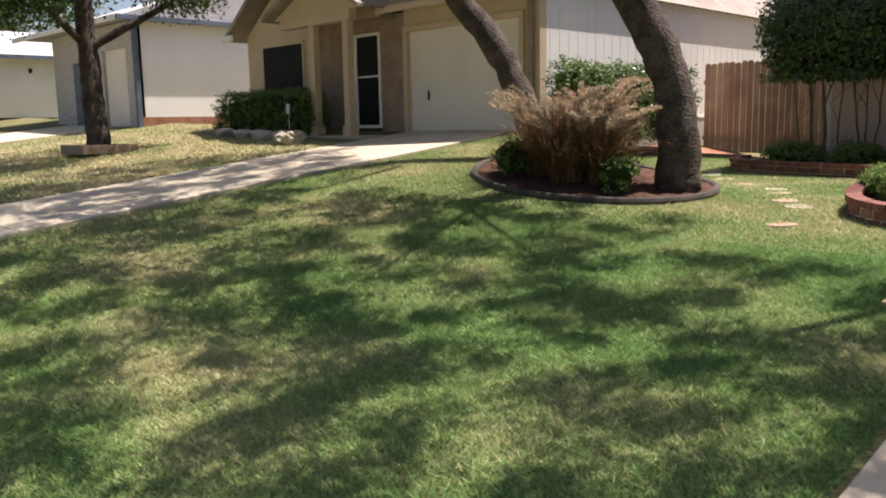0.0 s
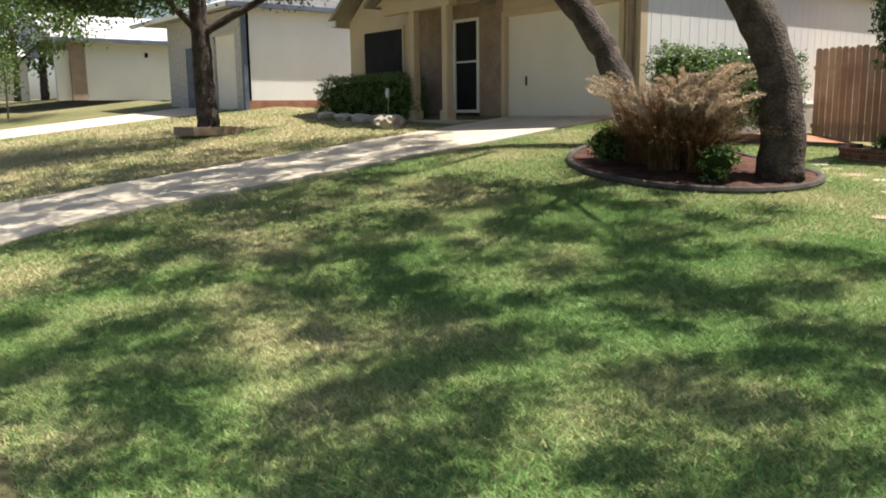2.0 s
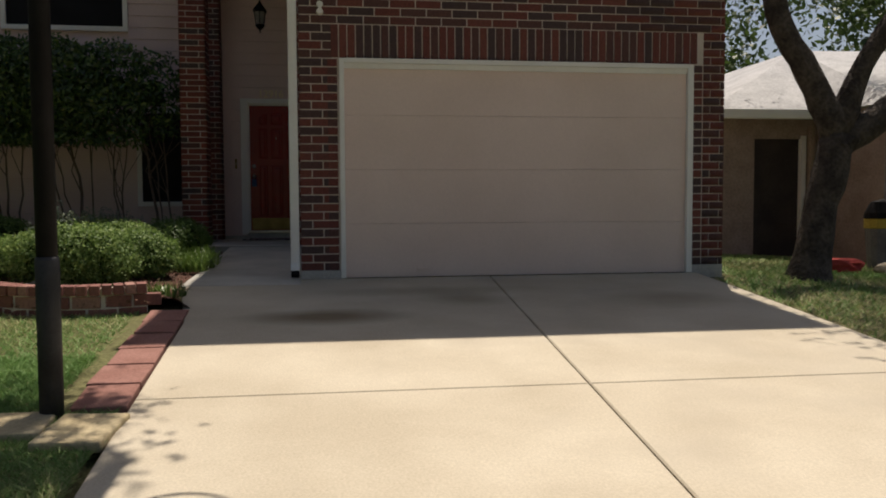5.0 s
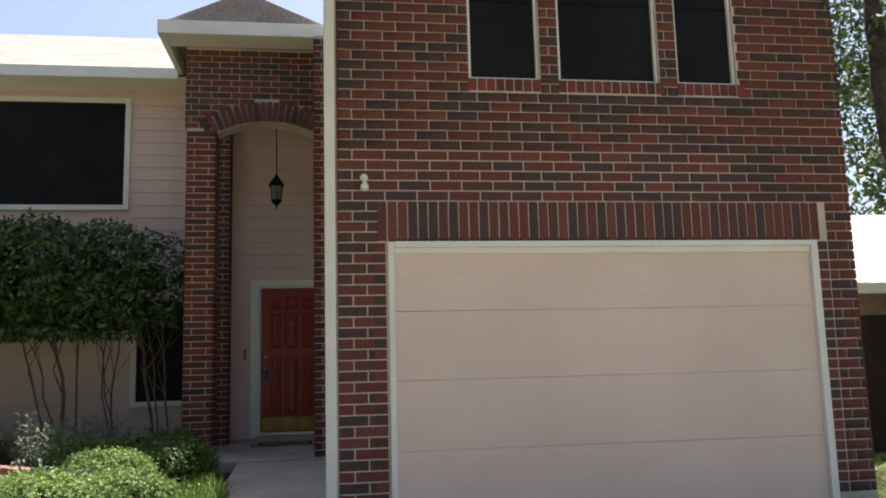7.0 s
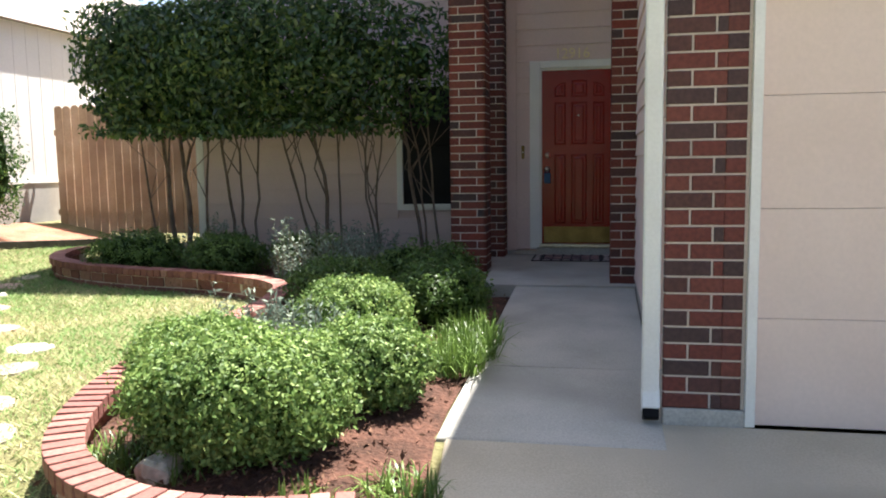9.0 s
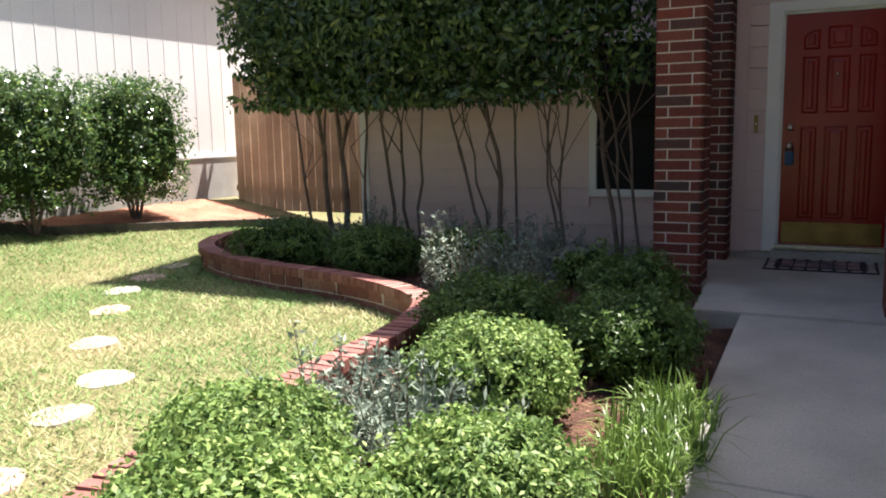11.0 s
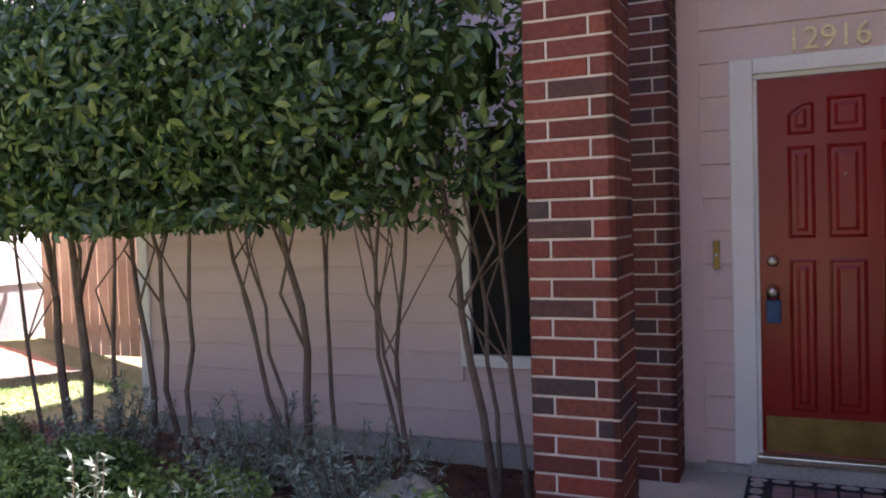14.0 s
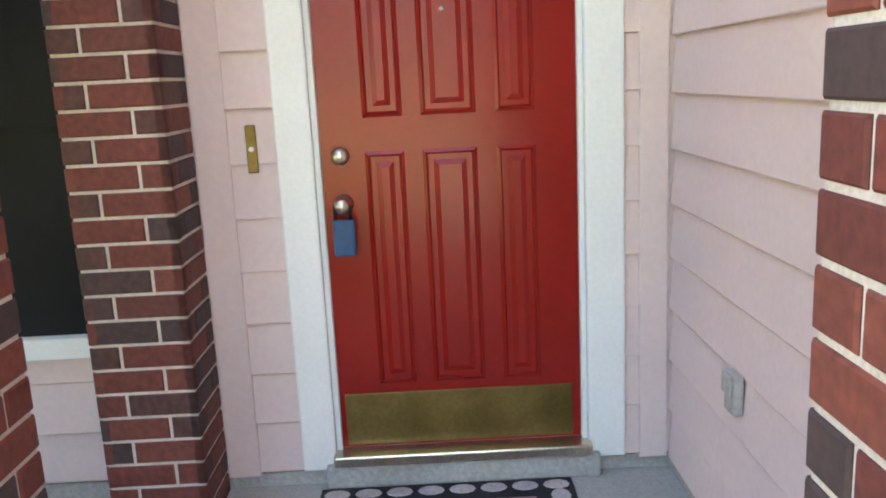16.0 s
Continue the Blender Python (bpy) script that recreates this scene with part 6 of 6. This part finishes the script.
# dry fountain grass between the trunks
def fountain_grass(x, y, n_, height, spread, seed):
    t = thing("fountain_grass", (x, y, gz(x, y) + 0.05))
    tagged(t, "dry reddish-brown fountain grass with pale drooping plumes", "ornamental grass", "fountain grass by the oaks")
    a = rng.uniform(0, 6.28, n_)
    q = np.sqrt(rng.random(n_)) * 0.22
    base = np.stack([q * np.cos(a), q * np.sin(a), np.zeros(n_)], 1)
    v, f = blades(n_, base, height, spread, 0.011, 0.4)
    arrays("foliage", v, f, DRY_GRASS, t)
    r_ = np.random.default_rng(seed)
    m = 34
    pv, pf = [], []
    for k in range(m):
        a, l = r_.uniform(0, 6.28), r_.uniform(0.35, 1.0)
        h = height * r_.uniform(0.95, 1.42)
        d = np.array((math.cos(a), math.sin(a), 0))
        s = np.linspace(0, 1, 60)
        pts = np.outer(0.75 * h * l * s ** 1.8, d) + np.outer(h * (s - 0.22 * s ** 4), (0, 0, 1))
        pv.append(np.repeat(pts[38:], 9, axis=0) + r_.normal(0, 0.009, (22 * 9, 3)))
    v, f = leaf_quads(np.concatenate(pv), 0.05, 0.22, 0.6)
    arrays("plumes", v, f, PLUME, t)


fountain_grass(8.75, 6.55, 1100, 1.05, 0.75, 1)
fountain_grass(8.85, 7.0, 1000, 1.1, 0.75, 2)
fountain_grass(9.0, 6.15, 1000, 1.0, 0.75, 3)
fountain_grass(9.5, 6.75, 700, 1.2, 0.7, 4)
shrub("small_shrub", (8.75, 5.7, gz(8.75, 5.7) + 0.28), (0.25, 0.25, 0.26), 900, 0.055, LEAF_BOX, "small loose green shrub at the foot of the oak", 2.2, 91, uneven=0.2, depth=0.6)
shrub("small_shrub", (8.55, 7.35, gz(8.55, 7.35) + 0.3), (0.3, 0.3, 0.28), 1400, 0.05, LEAF_DARK, "small dark shrub inside the mulch ring", 2.2, 92, uneven=0.15, depth=0.6)

# street tree in a planter before the white house
oak("street_tree", [(7.35, 18.5, 1.3), (7.35, 18.6, 2.4), (7.35, 18.7, 3.6), (7.35, 18.8, 5.5)], [0.27, 0.23, 0.2, 0.16],
    [([(7.2, 18.7, 3.5), (7.8, 18.4, 3.9), (8.9, 17.9, 4.6), (9.8, 17.6, 5.4)], [0.11, 0.09, 0.06, 0.03]), ([(7.2, 18.7, 3.8), (6.4, 18.7, 4.5), (5.4, 18.5, 5.0)], [0.1, 0.07, 0.03])],
    np.concatenate([scatter(110, (6.6, 18.4, 6.6), (3.4, 2.8, 1.7), 21), scatter(55, (5.0, 18.0, 4.6), (1.7, 1.6, 0.55), 22), scatter(10, (9.3, 17.8, 4.9), (0.7, 0.6, 0.3), 23)]), 21,
    "dark-trunked street tree rising from a square planter", 220, 0.11, 0.34)
planter = thing("tree_planter", (7.35, 18.5, gz(7.35, 18.5)))
tagged(planter, "low square brown brick planter round a tree trunk", "planter")
for d in ((-0.62, 0.62, -0.62, -0.52, 0, 0.2), (-0.62, 0.62, 0.52, 0.62, 0, 0.2), (-0.62, -0.52, -0.52, 0.52, 0, 0.2), (0.52, 0.62, -0.52, 0.52, 0, 0.2)):
    boxed("side", d, TAN_BRICK, planter, 0.01)
boxed("soil", (-0.52, 0.52, -0.52, 0.52, 0, 0.12), SOIL, planter)

LEAF_LIGHT = leaf_mat("elm_leaf", [(0.0, (0.05, 0.1, 0.02)), (1.0, (0.12, 0.19, 0.05))], 0.5, 0.3)
oak("young_tree", [(6.4, 34, 2.3), (6.45, 34, 3.6), (6.4, 34, 5.0)], [0.13, 0.11, 0.07], [([(6.45, 34, 3.6), (7.4, 33.8, 4.6)], [0.06, 0.03])],
    np.concatenate([scatter(90, (6.4, 34, 5.6), (3.4, 2.6, 1.6), 31), scatter(20, (5.2, 33.5, 4.2), (0.9, 0.9, 0.5), 32)]), 31, "bright green leafy tree before distant houses", 120, 0.16, 0.4, LEAF_LIGHT)
oak("sapling", [(4.6, 26.5, 1.7), (4.62, 26.5, 2.6), (4.6, 26.5, 3.4)], [0.03, 0.025, 0.015], [], scatter(16, (4.6, 26.5, 2.9), (0.45, 0.45, 0.7), 33), 33, "slim young sapling with pale yellow-green leaves", 60, 0.09, 0.16, LEAF_LIGHT)

oak("yard_oak", [(9.92, -4.9, 0.45), (9.93, -5.02, 1.2), (9.94, -5.2, 1.9), (9.95, -5.3, 2.35)], [0.27, 0.18, 0.17, 0.18],
    [([(9.95, -5.25, 2.2), (10.0, -4.95, 2.85), (10.07, -4.62, 3.5), (10.2, -4.6, 4.6), (10.4, -4.7, 5.6)], [0.16, 0.135, 0.125, 0.1, 0.06]),
     ([(9.95, -5.3, 2.25), (9.93, -5.45, 2.8), (9.9, -5.68, 3.2), (9.88, -6.0, 3.6), (9.8, -6.8, 4.2)], [0.15, 0.11, 0.1, 0.08, 0.04]),
     ([(9.95, -5.2, 2.1), (9.9, -5.7, 2.4), (9.8, -6.4, 2.9), (9.6, -7.4, 3.4)], [0.18, 0.15, 0.12, 0.06])],
    scatter(420, (10.6, -7.2, 5.6), (4.2, 4.0, 1.5), 41, lambda p: shade_at(p)[1] < -3.75), 41, "dark forked oak in the shaded side yard", 120, 0.08, 0.34)

# woods behind the houses, and unseen trees added across the street
def far_tree(x, y, z, h, r_, seed):
    return oak("distant_tree", [(x, y, z), (x, y, z + h * 0.35), (x, y, z + h * 0.6)], [0.25, 0.2, 0.1], [], scatter(70, (x, y, z + h * 0.65), (r_, r_, h * 0.36), seed), seed, "leafy green far-off tree, beyond the roofs or added out of view", 90, 0.3, 0.6, LEAF_OAK)


# those at x < -20 are out of view, added to block low sky
for k, (x, y, h, r_) in enumerate(((4, 52, 11, 5), (11, 50, 10, 4.5), (17, 48, 9, 4), (-4, 55, 12, 5), (28, 36, 9, 4), (30, -10, 9, 4.5), (28, -18, 10, 5), (33, -4, 9, 4), (26, -26, 9, 5), (-22, -16, 12, 6), (-24, -4, 13, 6), (-22, 8, 12, 6), (-24, 20, 13, 6), (-23, 32, 12, 6))):
    far_tree(x, y, -0.4 if x < 0 else 1.5 if y > 0 else 0.3, h, r_, 100 + k)

# ---- lawn ----
def lawn_blades(n_, x0, x1, y0, y1, height, width, seed, keep):
    r_ = np.random.default_rng(seed)
    x, y = r_.uniform(x0, x1, n_), r_.uniform(y0, y1, n_)
    k = keep(x, y)
    x, y = x[k], y[k]
    m = len(x)
    z = land(x, y) - 0.02
    a = r_.uniform(0, 6.283, m)
    h = height * r_.uniform(0.5, 1.2, m)
    l = h * r_.uniform(0.5, 2.2, m)
    b = r_.uniform(0, 6.283, m)
    p = np.stack([x, y, z], 1)
    s = np.stack([np.cos(a), np.sin(a), np.zeros(m)], 1) * (width * r_.uniform(0.6, 1.3, m) / 2)[:, None]
    tip = p + np.stack([np.cos(b) * l, np.sin(b) * l, h], 1)
    v = np.stack([p - s, p + s, tip], 1).reshape(-1, 3)
    return v, np.arange(3 * m).reshape(-1, 3)


edge_poly = np.array([tuple(q) for q in spline(EDGE, 0.15)])


def bed_side(x, y):
    """True where the brick-edged bed lies."""
    lim = np.interp(x, np.maximum.accumulate(edge_poly[:, 0]), edge_poly[:, 1], left=-9, right=7.2)
    return (y < lim + 0.06) & (x > 8.45)


def turf(x, y):
    ring = ((x - 9.5) / 1.61) ** 2 + ((y - 6.6) / 1.75) ** 2 < 1
    curb = y > np.interp(x, [c[0] for c in CURB], [c[1] for c in CURB], left=99, right=7.9)
    paver = (x > 6.05) & (x < 8.75) & (y < drive_edge(x) + 0.4)
    return (y > drive_edge(x) + 0.05) & ~bed_side(x, y) & ~ring & ~(curb & (x > 12.35)) & ~paver & (y < drive_near(x) - 0.03) & ~((x > 15.3) & (y < 7.3)) & (x > 0.13 + 0.08 * (y - 3))


def near_turf(x, y):
    return turf(x, y) & (x < 7.2) & (y < 7)


def stuff(name, va, label, mat=None):
    ob = arrays(name, va[0], va[1], mat or LAWN)
    tagged(ob, label, "grass", kind="stuff")
    return ob


stuff("lawn_near", lawn_blades(480000, -0.3, 7.2, 0.8, 7, 0.036, 0.008, 51, near_turf), "short patchy green turf with dry straw-coloured blades")
stuff("lawn", lawn_blades(350000, -0.3, 17.4, 0.8, 10, 0.04, 0.013, 52, turf), "short patchy green turf with sunlit yellow-green patches")
stuff("far_lawn", lawn_blades(90000, -0.6, 12, 13.25, 25.3, 0.06, 0.03, 53, lambda x, y: (x > 0.1) & ~((x > 10.2) & (y < 20))), "dry thin turf before the neighbouring houses", DRY_LAWN)
stuff("side_lawn", lawn_blades(60000, 0.7, 13.5, -8, -3.3, 0.055, 0.02, 54, lambda x, y: (y < -3.35 - 0.045 * x) & ~((x > 9.6) & (y > -4.1))), "narrow strip of turf beside the driveway")
